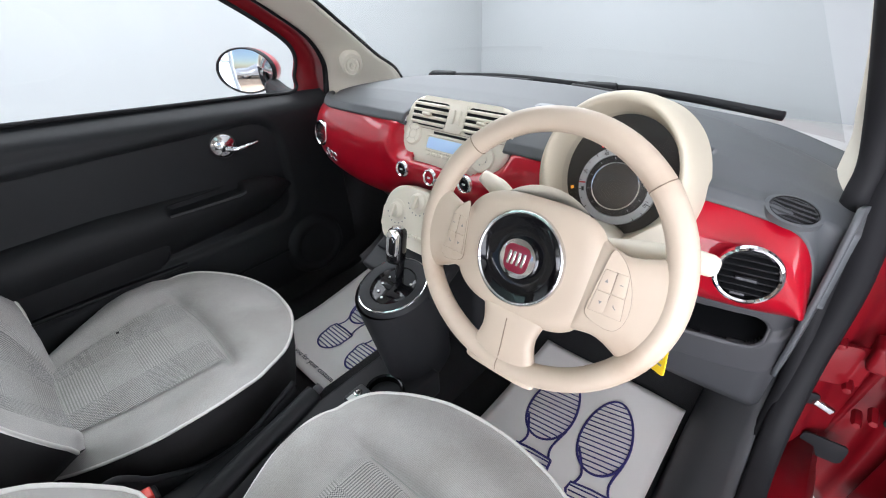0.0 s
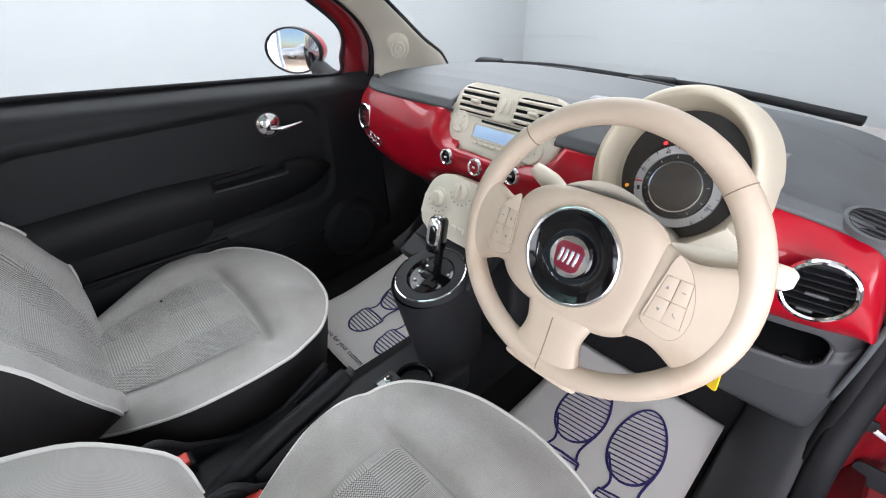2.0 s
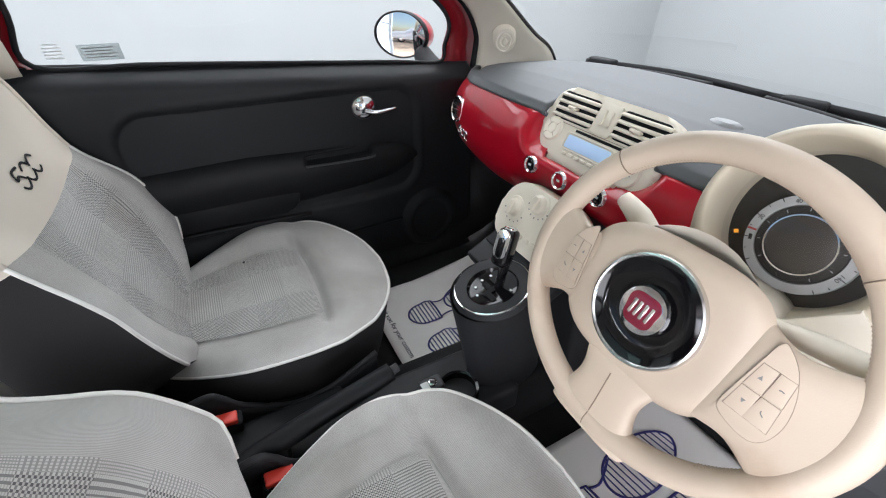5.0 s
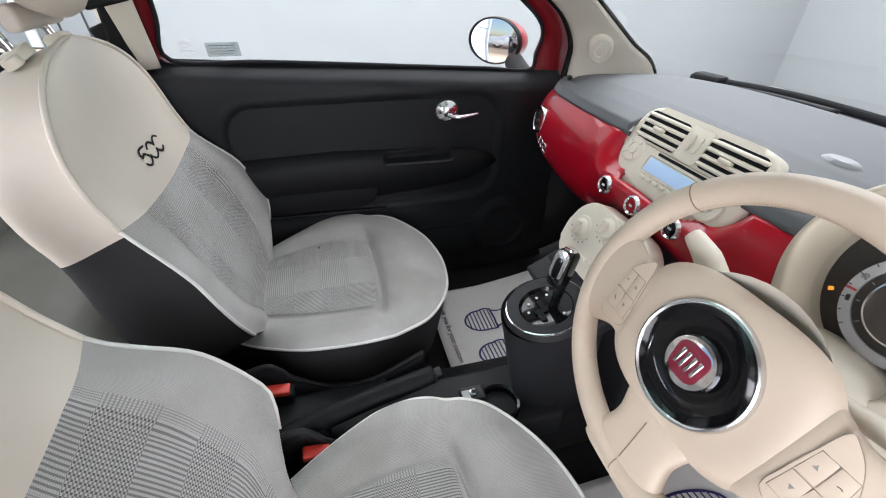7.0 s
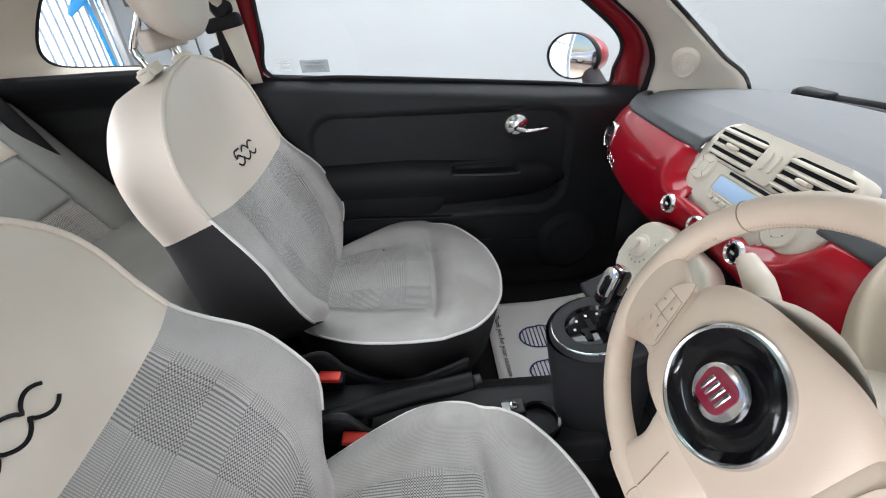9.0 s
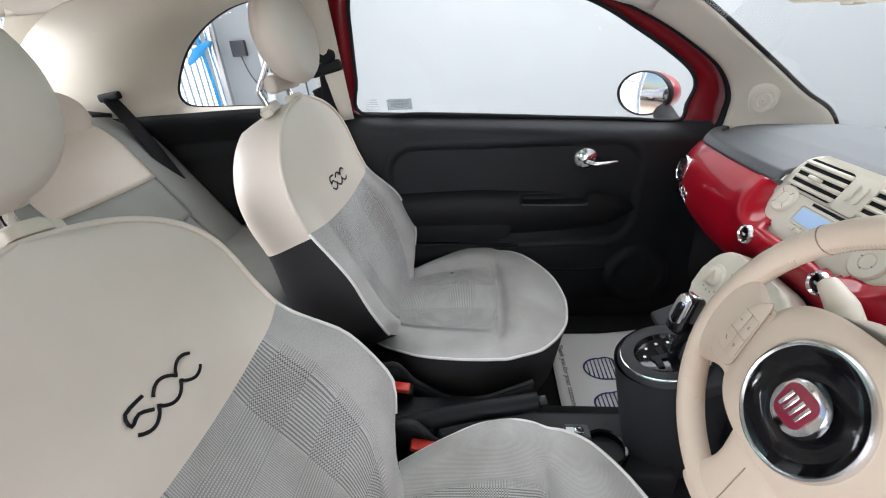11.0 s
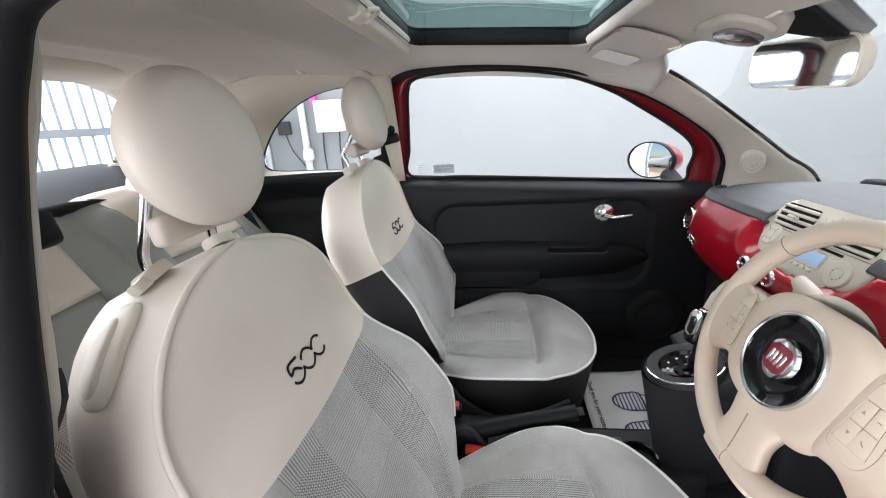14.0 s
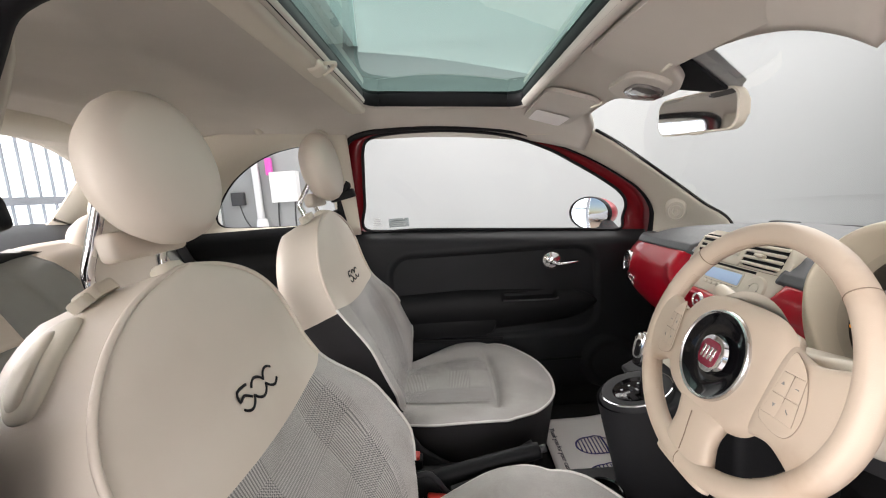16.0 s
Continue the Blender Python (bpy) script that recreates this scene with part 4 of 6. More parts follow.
part("rim", lathe([(0.1005, 0.001), (0.102, 0.007), (0.106, 0.008), (0.109, 0.003), (0.109, -0.012), (0.1, -0.012)], 48, 1.0, 0.68), RUBBER, dm, "black plastic rim", m=gm)
part("glass", lathe([(0, 0.0060), (0.02, 0.00584), (0.04, 0.00538), (0.06, 0.0046), (0.08, 0.0035), (0.1015, 0.0020), (0.1015, -0.003), (0, -0.003)], 64, 1.0, 0.67), MIRROR, dm, "slightly domed mirror glass", m=gm)
tube("foot", [(-0.80, 0.30, 0.905), (-0.74, 0.30, 0.885), (-0.68, 0.30, 0.87)], [0.03, 0.03, 0.035], RUBBER, dm)


# ---- dashboard ----
dash = thing("dashboard", (0, 0.45, 0.55), "charcoal dashboard with a glossy red fascia panel", "dashboard")


RX = 0.028


def fascia_y(x):
    return 0.195 + 0.075 * (abs(x) / 0.6) ** 2.2 + min(0.10, 1.9 * max(0.0, -x - 0.42) ** 2)


def crest(x):
    return 0.945 - (0.066 if x < 0 else 0.085) * (abs(x) / 0.65) ** 2.5


red_top = soft_table([(-0.67, 0.850), (-0.64, 0.868), (-0.58, 0.880), (-0.4, 0.892), (-0.2, 0.902), (-0.08, 0.904), (0.12, 0.892), (0.4, 0.882), (0.50, 0.870), (0.56, 0.858), (0.60, 0.846), (0.622, 0.830), (0.638, 0.80), (0.648, 0.765), (0.656, 0.728)])
red_bot = soft_table([(-0.67, 0.80), (-0.64, 0.775), (-0.58, 0.748), (-0.45, 0.718), (-0.3, 0.710), (-0.18, 0.718), (-0.12, 0.742), (0.02, 0.762), (0.14, 0.750), (0.20, 0.722), (0.3, 0.712), (0.45, 0.708), (0.56, 0.702), (0.62, 0.702), (0.645, 0.708), (0.656, 0.724)])


def red_panel(u, v):
    x = -0.665 + 1.3205 * u
    z = red_bot(x) + (red_top(x) - red_bot(x)) * v
    y = fascia_y(x) + 0.042 * abs(2 * v - 1.0) ** 2.4 + 0.02 * step(0.6, 0.67, -x)
    y += 0.06 * step(0.004, -0.03, rounded(x, z, RX, 0.905, 0.155, 0.07, 0.05)) - 0.006 * step(0.05, 0.0, rounded(x, z, RX, 0.905, 0.155, 0.07, 0.05))
    return (x, y, z)


def fascia_hole(u, v):
    x, y, z = red_panel(u, v)
    return rounded(x, z, RX, 0.905, 0.126, 0.069, 0.056) < -0.005 or (math.hypot(x - 0.372, (z - 0.885) * 0.95) < 0.095)


sheet("fascia", red_panel, 240, 50, RED, dash, "glossy red painted fascia panel", thick=0.006, offset=0, skip=fascia_hole)


def pad(u, v):
    x = -0.67 + 1.345 * u
    f, c = fascia_y(x), crest(x)
    wy = 0.735 - 0.135 * (abs(x) / 0.62) ** 2.4
    q = min(1.0, (wy - f) / 0.40)
    prof = [(f + 0.055, red_top(x) - 0.006), (f + 0.040, red_top(x) + 0.003), (f + 0.050, red_top(x) + 0.016), (f + 0.085 * q, c - 0.012), (f + 0.14 * q, c), (f + 0.21 * q, c + 0.003), (0.5 * (f + 0.24 * q + wy), c + 0.001), (wy - 0.05, c - 0.012 - 0.012 * (1 - abs(x) / 0.67)), (wy, 0.904 - 0.022 * step(0.5, 0.67, abs(x)))]
    k = v * (len(prof) - 1)
    i = min(int(k), len(prof) - 2)
    a, b, t = prof[i], prof[i + 1], k - int(k) if k < len(prof) - 1 else 1.0
    y, z = a[0] + (b[0] - a[0]) * t, a[1] + (b[1] - a[1]) * t
    groove = math.exp(-((y - (wy - 0.085)) / 0.010) ** 2) * step(0.60, 0.52, abs(x))
    return (x, y, z - 0.006 * groove)


def pad_hole(u, v):
    x, y, z = pad(u, v)
    ly, ln = (y - 0.258) * 0.46 + (z - 0.889) * 0.888, (y - 0.258) * -0.888 + (z - 0.889) * 0.46
    return y < 0.40 and ((rounded(x, ly, RX, 0, 0.142, 0.073, 0.032) < -0.008 and ln > -0.014) or math.hypot(x - 0.372, (z - 0.885) * 0.95) < 0.095)


sheet("top_pad", pad, 180, 96, DASH, dash, "charcoal grained dash top", thick=0.008, offset=0, skip=pad_hole)
for x0, x1 in ((-0.48, -0.04), (0.08, 0.50)):
    pts = []
    for k in range(5):
        x = x0 + (x1 - x0) * k / 4
        pts.append((x, 0.735 - 0.135 * (abs(x) / 0.62) ** 2.4 - 0.085, crest(x) - 0.008))
    tube("demister_slot", pts, 0.009, RUBBER, dash, "black demister slot", flat=0.5)
part("sensor_puck", lathe([(0, 0.008), (0.02, 0.008), (0.027, 0.004), (0.03, 0)], 32, 1, 0.55), mat("sensor_grey", (0.22, 0.23, 0.24), 0.3, bump=0, coat=0.3), dash, "smoked grey sensor dome", m=pose(0.168, 0.372, 0.944))


def lower(u, v):
    x = -0.665 + 1.33 * u
    z = red_bot(x) + 0.012 - v * (0.20 - 0.05 * step(0.1, 0.3, abs(x)))
    y = fascia_y(x) + 0.048 + 0.10 * v ** 1.3 + (0.05 * step(-0.05, -0.2, x))
    if x > 0.4:
        y = fascia_y(x) + 0.046 - 0.012 * step(0.35, 0.5, v) + 0.02 * v
        cup = rounded(x, z, 0.545, 0.650, 0.085, 0.030, 0.028)
        y += 0.075 * (1 - step(-0.012, 0.003, cup))
    return (x, y, z)


def tray_hole(u, v):
    x, y, z = lower(0.47 + 0.53 * u, v)
    return x > 0.4 and rounded(x, z, 0.545, 0.652, 0.085, 0.032, 0.028) < 0.0


sheet("lower_panel", lambda u, v: lower(0.47 + 0.53 * u, v), 180, 110, GREY, dash, "dark grey lower dash with an open tray", thick=0.006, offset=0, skip=tray_hole)


def pocket(u, v):
    x, z = 0.452 + 0.186 * u, 0.610 + 0.084 * v
    inside = 1 - step(-0.016, 0.001, rounded(x, z, 0.545, 0.652, 0.088, 0.035, 0.03))
    return (x, fascia_y(x) + 0.052 + 0.10 * inside, z)


def tray_edge(x, z):
    v = (red_bot(x) + 0.012 - z) / 0.15
    return (x, fascia_y(x) + 0.047 - 0.012 * step(0.35, 0.5, v) + 0.02 * v, z)


tube("tray_rim", [tray_edge(0.545 + x, 0.652 + z) for x, z in rrect(0.172, 0.066, 0.028)], 0.0036, GREY, dash, "rounded edge of the open tray", closed=True, sides=8, per=1)
# tray lined in black, so the recess's shade is in the colour
sheet("tray_pocket", pocket, 50, 30, SATIN, dash, "open tray with its inner shade put in as black", thick=0.004, offset=0)
sheet("glovebox_underside", lambda u, v: lower(0.47 * u, v), 60, 30, BLACK, dash, "black panel under the glovebox", thick=0.006, offset=0)
sheet("knee_panel", lambda u, v: (0.42 + 0.245 * u, fascia_y(0.42 + 0.245 * u) + 0.066 + 0.03 * v, 0.595 - 0.10 * v - 0.05 * u * v), 10, 8, GREY, dash, "dark grey knee panel", thick=0.01, offset=0)
for s in (-1, 1):
    sheet("dash_side", lambda u, v, s=s: (s * (0.662 + 0.022 * u), fascia_y(0.66) + 0.05 + (0.47 - fascia_y(0.66) - 0.05) * u - 0.03 * math.sin(math.pi * v) * (1 - u), 0.57 + (0.315 - 0.03 * u) * v), 8, 14, DASH, dash, "charcoal dash end", thick=0.008, offset=0)

# radio and centre vents
rm = frame_of((RX, 0.258, 0.889), (1, 0, 0), (0, 0.46, 0.888))


def plate_outline(w, h, top, low):
    out = []
    for cx, cy, r, a0 in ((w / 2 - top, h / 2 - top, top, 0), (-w / 2 + top, h / 2 - top, top, 90), (-w / 2 + low, -h / 2 + low, low, 180), (w / 2 - low, -h / 2 + low, low, 270)):
        for k in range(9):
            a = radians(a0 + 90 * k / 8)
            out.append((cx + r * math.cos(a), cy + r * math.sin(a)))
    return out


radio = part("radio_unit", prism(plate_outline(0.284, 0.146, 0.042, 0.066), 0.036, 0.010, 4), CREAM, dash, "cream radio and vent unit", m=rm @ pose(0, 0, -0.02))
tube("radio_surround", [(x, y, 0.003) for x, y in plate_outline(0.290, 0.152, 0.044, 0.069) if y < 0.012], 0.0062, RED, dash, "glossy red lip round the radio", sides=10, per=1, m=rm)
for sx in (-1, 1):
    cx = sx * 0.0735
    well = part("vent_well", prism(rrect(0.100, 0.052, 0.012), 0.001, 0), SATIN, radio, "dark vent opening", m=rm @ pose(cx, 0.036, 0.0162))
    for k in range(4):
        part("slat", rbox(0.100, 0.0055, 0.010, 0.0018, 1), CREAM, radio, m=rm @ pose(cx, 0.055 - 0.0128 * k, 0.0175, 28))
    part("vent_tab", rbox(0.022, 0.007, 0.012, 0.003), CREAM, radio, m=rm @ pose(cx - 0.005, 0.034, 0.022))
mid = part("centre_piece", prism(rrect(0.046, 0.058, 0.006), 0.004, 0.0015), CREAM, radio, m=rm @ pose(0, 0.036, 0.0155))
for sx in (-1, 1):
    part("lock_button", prism(rrect(0.009, 0.028, 0.004), 0.003, 0.001), CREAM, radio, m=rm @ pose(sx * 0.008, 0.038, 0.0195))
part("disc_slot", rbox(0.125, 0.005, 0.002, 0.0008, 1), SATIN, radio, "black disc slot", m=rm @ pose(0.012, 0.0, 0.0164))
part("display", prism(rrect(0.105, 0.024, 0.003), 0.0015, 0.0005), SCREEN, radio, "lit pale blue display", m=rm @ pose(-0.008, -0.022, 0.0158))
part("volume_knob", lathe([(0, 0.0045), (0.009, 0.0045), (0.0105, 0.003), (0.0115, 0.0045), (0.021, 0.005), (0.0235, 0.003), (0.0245, 0)], 40), CREAM, radio, "round cream volume pad", m=rm @ pose(-0.107, -0.012, 0.0155))
for ax in (0, 90, 180, 270):
    part("pad_line", rbox(0.009, 0.0008, 0.0006, 0), GAP, radio, m=rm @ pose(-0.107, -0.012, 0.0205) @ Matrix.Rotation(radians(ax + 45), 4, "Z") @ pose(0.0165, 0, 0))
tube("display_frame", [(x, y, 0.0) for x, y in rrect(0.113, 0.031, 0.005)], 0.0012, CREAM, radio, "raised frame of the display", closed=True, sides=6, per=1, m=rm @ pose(-0.008, -0.022, 0.0165))
tube("unit_groove", [(-0.125, 0.006, 0.0163), (-0.05, 0.0055, 0.0163), (0.06, 0.0055, 0.0163), (0.13, 0.006, 0.0163)], 0.0006, GAP, radio, "fine joint under the vents", sides=5, m=rm)
part("dial_pad", lathe([(0, 0.004), (0.010, 0.004), (0.011, 0.003), (0.012, 0.004), (0.0235, 0.0045), (0.0255, 0.003), (0.0265, 0)], 40), CREAM, radio, "round four-way button pad", m=rm @ pose(0.090, -0.030, 0.0155))
for k in range(6):
    part("preset_button", rbox(0.013, 0.006, 0.004, 0.001, 1), CREAM, radio, m=rm @ pose(-0.050 + 0.0165 * k, -0.045, 0.0165))
    part("mark", rbox(0.003, 0.0015, 0.001, 0), PRINT, radio, m=rm @ pose(-0.050 + 0.0165 * k, -0.0385, 0.0165))
for x, y in ((0.078, -0.027), (0.100, -0.033), (0.089, -0.041)):
    part("mark", rbox(0.002, 0.002, 0.001, 0), PRINT, radio, m=rm @ pose(x, y, 0.0195))

# chrome ringed push buttons under the radio
for k, x in enumerate((-0.068, 0.016, 0.108)):
    bmx = frame_of((x, fascia_y(x) - 0.009, 0.823 + (0.008 if k == 2 else 0)), (1, 0, 0), (0, 0.12, 1))
    b = part("push_button", lathe([(0.0125, 0.004), (0.0145, 0.007), (0.0165, 0.006), (0.018, 0.0)], 36), CHROME, dash, "chrome ringed push button", m=bmx)
    part("button_cap", lathe([(0, 0.004), (0.009, 0.004), (0.0125, 0.002), (0.013, -0.002)], 32), RED if k == 1 else GLOSS, b, "red hazard button" if k == 1 else "black button", m=bmx)
    part("button_mark", rbox(0.008, 0.004, 0.001, 0.0004, 1), STICKER, b, m=bmx @ pose(0, 0, 0.005))

# heater panel
hm = frame_of((0.016, 0.146, 0.730), (1, 0, 0), (0, 0.36, 0.93))
heater = part("heater_panel", prism(plate_outline(0.224, 0.130, 0.060, 0.03), 0.036, 0.009, 4), CREAM, dash, "cream heater control panel", m=hm @ pose(0.005, 0.0065, -0.026))
for x, y in ((-0.063, 0.014), (-0.006, 0.047), (0.062, 0.014)):
    kn = part("heater_knob", lathe([(0, 0.013), (0.013, 0.013), (0.0165, 0.010), (0.018, 0.003), (0.0235, 0.002), (0.025, 0.0)], 36), CREAM, heater, "round cream heater knob", m=hm @ pose(x, y, 0.0095))
    part("knob_grip", rbox(0.009, 0.030, 0.008, 0.003), CREAM, kn, m=hm @ pose(x, y, 0.0245, 0, 0, -12))
    for q in range(7):
        a = radians(200 + 23 * q)
        part("mark", rbox(0.003, 0.003, 0.0006, 0), PRINT, heater, m=hm @ pose(x + 0.029 * math.cos(a), y + 0.029 * math.sin(a), 0.0100))
for k in range(3):
    part("heater_button", rbox(0.017, 0.010, 0.006, 0.002, 2), CREAM, heater, m=hm @ pose(-0.022 + 0.021 * k, -0.030, 0.011))

# round side vents
for sx, x, y, z in ((1, 0.578, 0.222, 0.805), (-1, -0.448, 0.234, 0.828)):
    vm = frame_of((x, y, z), (1, 0.18 if sx > 0 else -0.12, 0), (0, 0.16, 1))
    vm = vm @ Matrix.Scale(0.73 if sx > 0 else 0.60, 4)
    v = part("side_vent", lathe([(0.047, -0.004), (0.048, 0.004), (0.052, 0.007), (0.056, 0.004), (0.058, -0.006)], 48), CHROME, dash, "round vent with a chrome ring", m=vm)
    part("vent_back", lathe([(0, -0.018), (0.049, -0.018), (0.049, 0.0)], 40), SATIN, v, "black vent bowl", m=vm)
    for k in range(6):
        yy = 0.032 - 0.0128 * k
        w = 2 * math.sqrt(max(0.0001, 0.047 ** 2 - yy ** 2))
        part("slat", rbox(w, 0.0035, 0.014, 0.001, 1), SATIN, v, m=vm @ pose(0, yy, -0.004, 25))
    part("vent_tab", rbox(0.034, 0.006, 0.010, 0.002, 2), GREY, v, m=vm @ pose(0, -0.006, 0.004))
    part("vent_wheel", rbox(0.024, 0.006, 0.008, 0.002, 2), GREY, v, m=vm @ pose(-0.006, -0.038, 0.002))
# oval demister outlet on top
tm = frame_of((0.596, 0.318, 0.8705), (1, 0.0, -0.18), (0, 0.93, 0.36))
tv = part("side_demister", lathe([(0.029, 0.0), (0.031, 0.004), (0.036, 0.003), (0.037, -0.006)], 40, 1, 0.82), DASH, dash, "oval demister outlet", m=tm)
part("vent_back", lathe([(0, -0.003), (0.029, -0.003), (0.0295, 0.0035)], 40, 1, 0.82), CARPET, tv, "black opening", m=tm)
for k in range(5):
    yy = 0.018 - 0.009 * k
    part("slat", rbox(2 * math.sqrt(0.03 ** 2 - (yy / 0.82) ** 2), 0.0016, 0.003, 0.0004, 1), GREY, tv, m=tm @ pose(0, yy, 0.0005, 12))


def squiggle(name, m, size, r, material, parent, label):
    """Three linked loops, drawn as two wavy strokes."""
    N = 42
    wave = lambda i, k: (size * (-0.5 + i / N), k * size * (0.030 + 0.105 * abs(math.sin(math.pi * 3 * i / N)) ** 0.75), 0)
    tube(name, [wave(i, 1) for i in range(int(N / 3) + 1, N - 1)], r, material, parent, label, sides=8, per=2, m=m, flat=0.5)
    tube(name, [wave(i, -1) for i in range(1, N - 1)], r, material, parent, label, sides=8, per=2, m=m, flat=0.5)
    tube(name, [(-0.20 * size, 0.15 * size, 0), (-0.42 * size, 0.15 * size, 0), (-0.46 * size, 0.03 * size, 0), (-0.34 * size, 0.06 * size, 0), (-0.22 * size, -0.02 * size, 0)], r, material, parent, label, sides=8, per=3, m=m, flat=0.5)


bx = -0.395
squiggle("fascia_badge", frame_of((bx, fascia_y(bx) - 0.004, 0.780), (1, -0.20, -0.06), (0, 0.05, 1)), 0.070, 0.0036, CHROME, dash, "chrome looped badge")

# instrument binnacle
bn = frame_of((0.372, 0.255, 0.890), (1, 0, 0), (0, 0.30, 0.954)) @ Matrix.Scale(0.95, 4)
HOOD = [(0.092, -0.012), (0.096, 0.010), (0.101, 0.040), (0.1055, 0.064), (0.108, 0.070), (0.112, 0.0725), (0.116, 0.070), (0.119, 0.064), (0.123, 0.040), (0.125, 0.010), (0.127, -0.06)]


def hood_shape(u, v):
    a = 2 * math.pi * u
    k = v * (len(HOOD) - 1)
    i = min(int(k), len(HOOD) - 2)
    r, z = (HOOD[i][j] + (HOOD[i + 1][j] - HOOD[i][j]) * (k - i) for j in (0, 1))
    low = step(0.35, -0.8, math.sin(a))
    z = z if z < 0.02 else 0.02 + (z - 0.02) * (1 - 0.55 * low)
    r += 0.022 * low * step(4.5, 10.0, k)
    return (r * 0.97 * math.cos(a), r * 1.06 * math.sin(a), z)


hood = sheet("instrument_hood", hood_shape, 72, 20, HOODCREAM, dash, "cream round instrument hood", closed=True, m=bn)
part("dial_face", lathe([(0, 0.001), (0.094, 0.0)], 64, 0.97, 1.06), SMOKE, hood, "black instrument face", m=bn)
dl = bn @ pose(0.003, -0.017, 0.004) @ Matrix.Diagonal((0.95, 0.95, 1, 1))
part("speed_scale", lathe([(0.053, 0.004), (0.054, 0.0095), (0.067, 0.0085), (0.068, 0.003)], 64), DIALGREY, hood, "pale grey speed scale ring", m=dl)
part("inner_dial", lathe([(0, 0.010), (0.038, 0.010), (0.0525, 0.0095), (0.053, 0.003)], 64), SMOKE, hood, "dark inner dial", m=dl)
part("chrome_ring", lathe([(0.0385, 0.010), (0.0395, 0.0135), (0.0415, 0.0135), (0.043, 0.010)], 64), CHROME, hood, "chrome dial ring", m=dl)
part("dial_screen", lathe([(0, 0.0125), (0.03, 0.012), (0.0385, 0.0105)], 48), mat("dial_screen_brown", (0.05, 0.044, 0.038), 0.3, vary=0.02, bump=0), hood, "dark display disc", m=dl)
for k in range(19):
    a = radians(228 - 15.3 * k)
    part("tick", rbox(0.0055 if k % 2 == 0 else 0.003, 0.0012, 0.0006, 0), SMOKE, hood, m=dl @ Matrix.Rotation(a, 4, "Z") @ pose(0.0645, 0, 0.0088))
    if k % 2 == 0:
        part("inner_tick", rbox(0.004, 0.0009, 0.0006, 0), DIALGREY, hood, m=dl @ Matrix.Rotation(a, 4, "Z") @ pose(0.0480, 0, 0.0100))
for k, word in ((4, "20"), (7, "40"), (16, "140")):
    a = radians(228 - 15.3 * k)
    lettering("scale_number", word, 0.0080, dl @ Matrix.Rotation(a, 4, "Z") @ pose(0.0590, 0, 0.0094, 0, 0, -90), SMOKE, hood)
for k in (2, 9, 11, 13):
    a = radians(228 - 15.3 * k)
    part("number_bar", rbox(0.0045, 0.008, 0.0006, 0), SMOKE, hood, m=dl @ Matrix.Rotation(a, 4, "Z") @ pose(0.0590, 0, 0.0092))
part("scale_red", rbox(0.012, 0.003, 0.0006, 0), mat("red_print", (0.45, 0.05, 0.05), 0.5, bump=0), hood, m=dl @ Matrix.Rotation(radians(186), 4, "Z") @ pose(0.0605, 0, 0.0093))
for x, y, mm2 in ((-0.036, 0.043, REDLAMP), (-0.071, -0.036, AMBER)):
    part("warning_lamp", rbox(0.006, 0.005, 0.001, 0.0004, 1), mm2, hood, "lit warning symbol", m=bn @ pose(x, y, 0.0095, 0, 0, 30))
rim_pane = part("dial_glass", lathe([(0, 0.026), (0.05, 0.024), (0.096, 0.018)], 64, 0.97, 1.06), DIALGLASS, hood, "clear instrument glass", m=bn)
rim_pane.visible_shadow = False
# switch plate below the dial
sp = part("switch_plate", prism([(-0.03, -0.05), (0.075, -0.03), (0.088, 0.03), (0.052, 0.060), (0.018, 0.022), (-0.03, -0.02)], 0.02, 0.004), CREAM, dash, "cream switch plate with small buttons", m=bn @ pose(0.045, -0.105, 0.034))
for k in range(3):
    part("small_button", lathe([(0, 0.005), (0.004, 0.005), (0.005, 0.002), (0.005, 0)], 16), CREAM, sp, m=bn @ pose(0.074 + 0.011 * k, -0.090 + 0.016 * k, 0.044))
    part("mark", rbox(0.008, 0.002, 0.0006, 0), PRINT, sp, m=bn @ pose(0.070 + 0.006 * k, -0.108 + 0.006 * k, 0.0443, 0, 0, 30))

# ---- steering ----
TAU = radians(22.3)
wm = frame_of((0.358, 0.022, 0.847), (1, 0, 0), (0, math.sin(TAU), math.cos(TAU)))
steer = thing("steering_wheel", (0.363, 0.10, 0.80), "worn cream leather three-spoke steering wheel", "steering wheel")
RAD = 0.178
NR = 96


def rim_r(a):
    """The rim is a little flattened at the bottom."""
    return RAD - 0.021 * max(0.0, -math.sin(a)) ** 1.6


rim_pts = [(rim_r(2 * math.pi * k / NR) * math.cos(2 * math.pi * k / NR), rim_r(2 * math.pi * k / NR) * math.sin(2 * math.pi * k / NR), 0.0) for k in range(NR)]
rim = tube("rim", rim_pts, 0.0158, RIM, steer, "worn cream leather rim with stitched seams", closed=True, sides=20, per=1, m=wm)
for a in (45, 135, 270):
    c, s = math.cos(radians(a)), math.sin(radians(a))
    ring = [(c * (rim_r(radians(a)) + 0.0158 * math.cos(w)), s * (rim_r(radians(a)) + 0.0158 * math.cos(w)), 0.0158 * math.sin(w)) for w in [2 * math.pi * k / 16 for k in range(16)]]
    tube("rim_seam", ring, 0.0007, mat("seam_shadow", (0.22, 0.165, 0.12), 0.8, bump=0) if a == 45 else bpy.data.materials["seam_shadow"], rim, "stitched seam", closed=True, sides=5, per=2, m=wm)
LACE = mat("tan_lacing", (0.47, 0.375, 0.285), 0.6, vary=0.1, fine=900, bump=0.2)
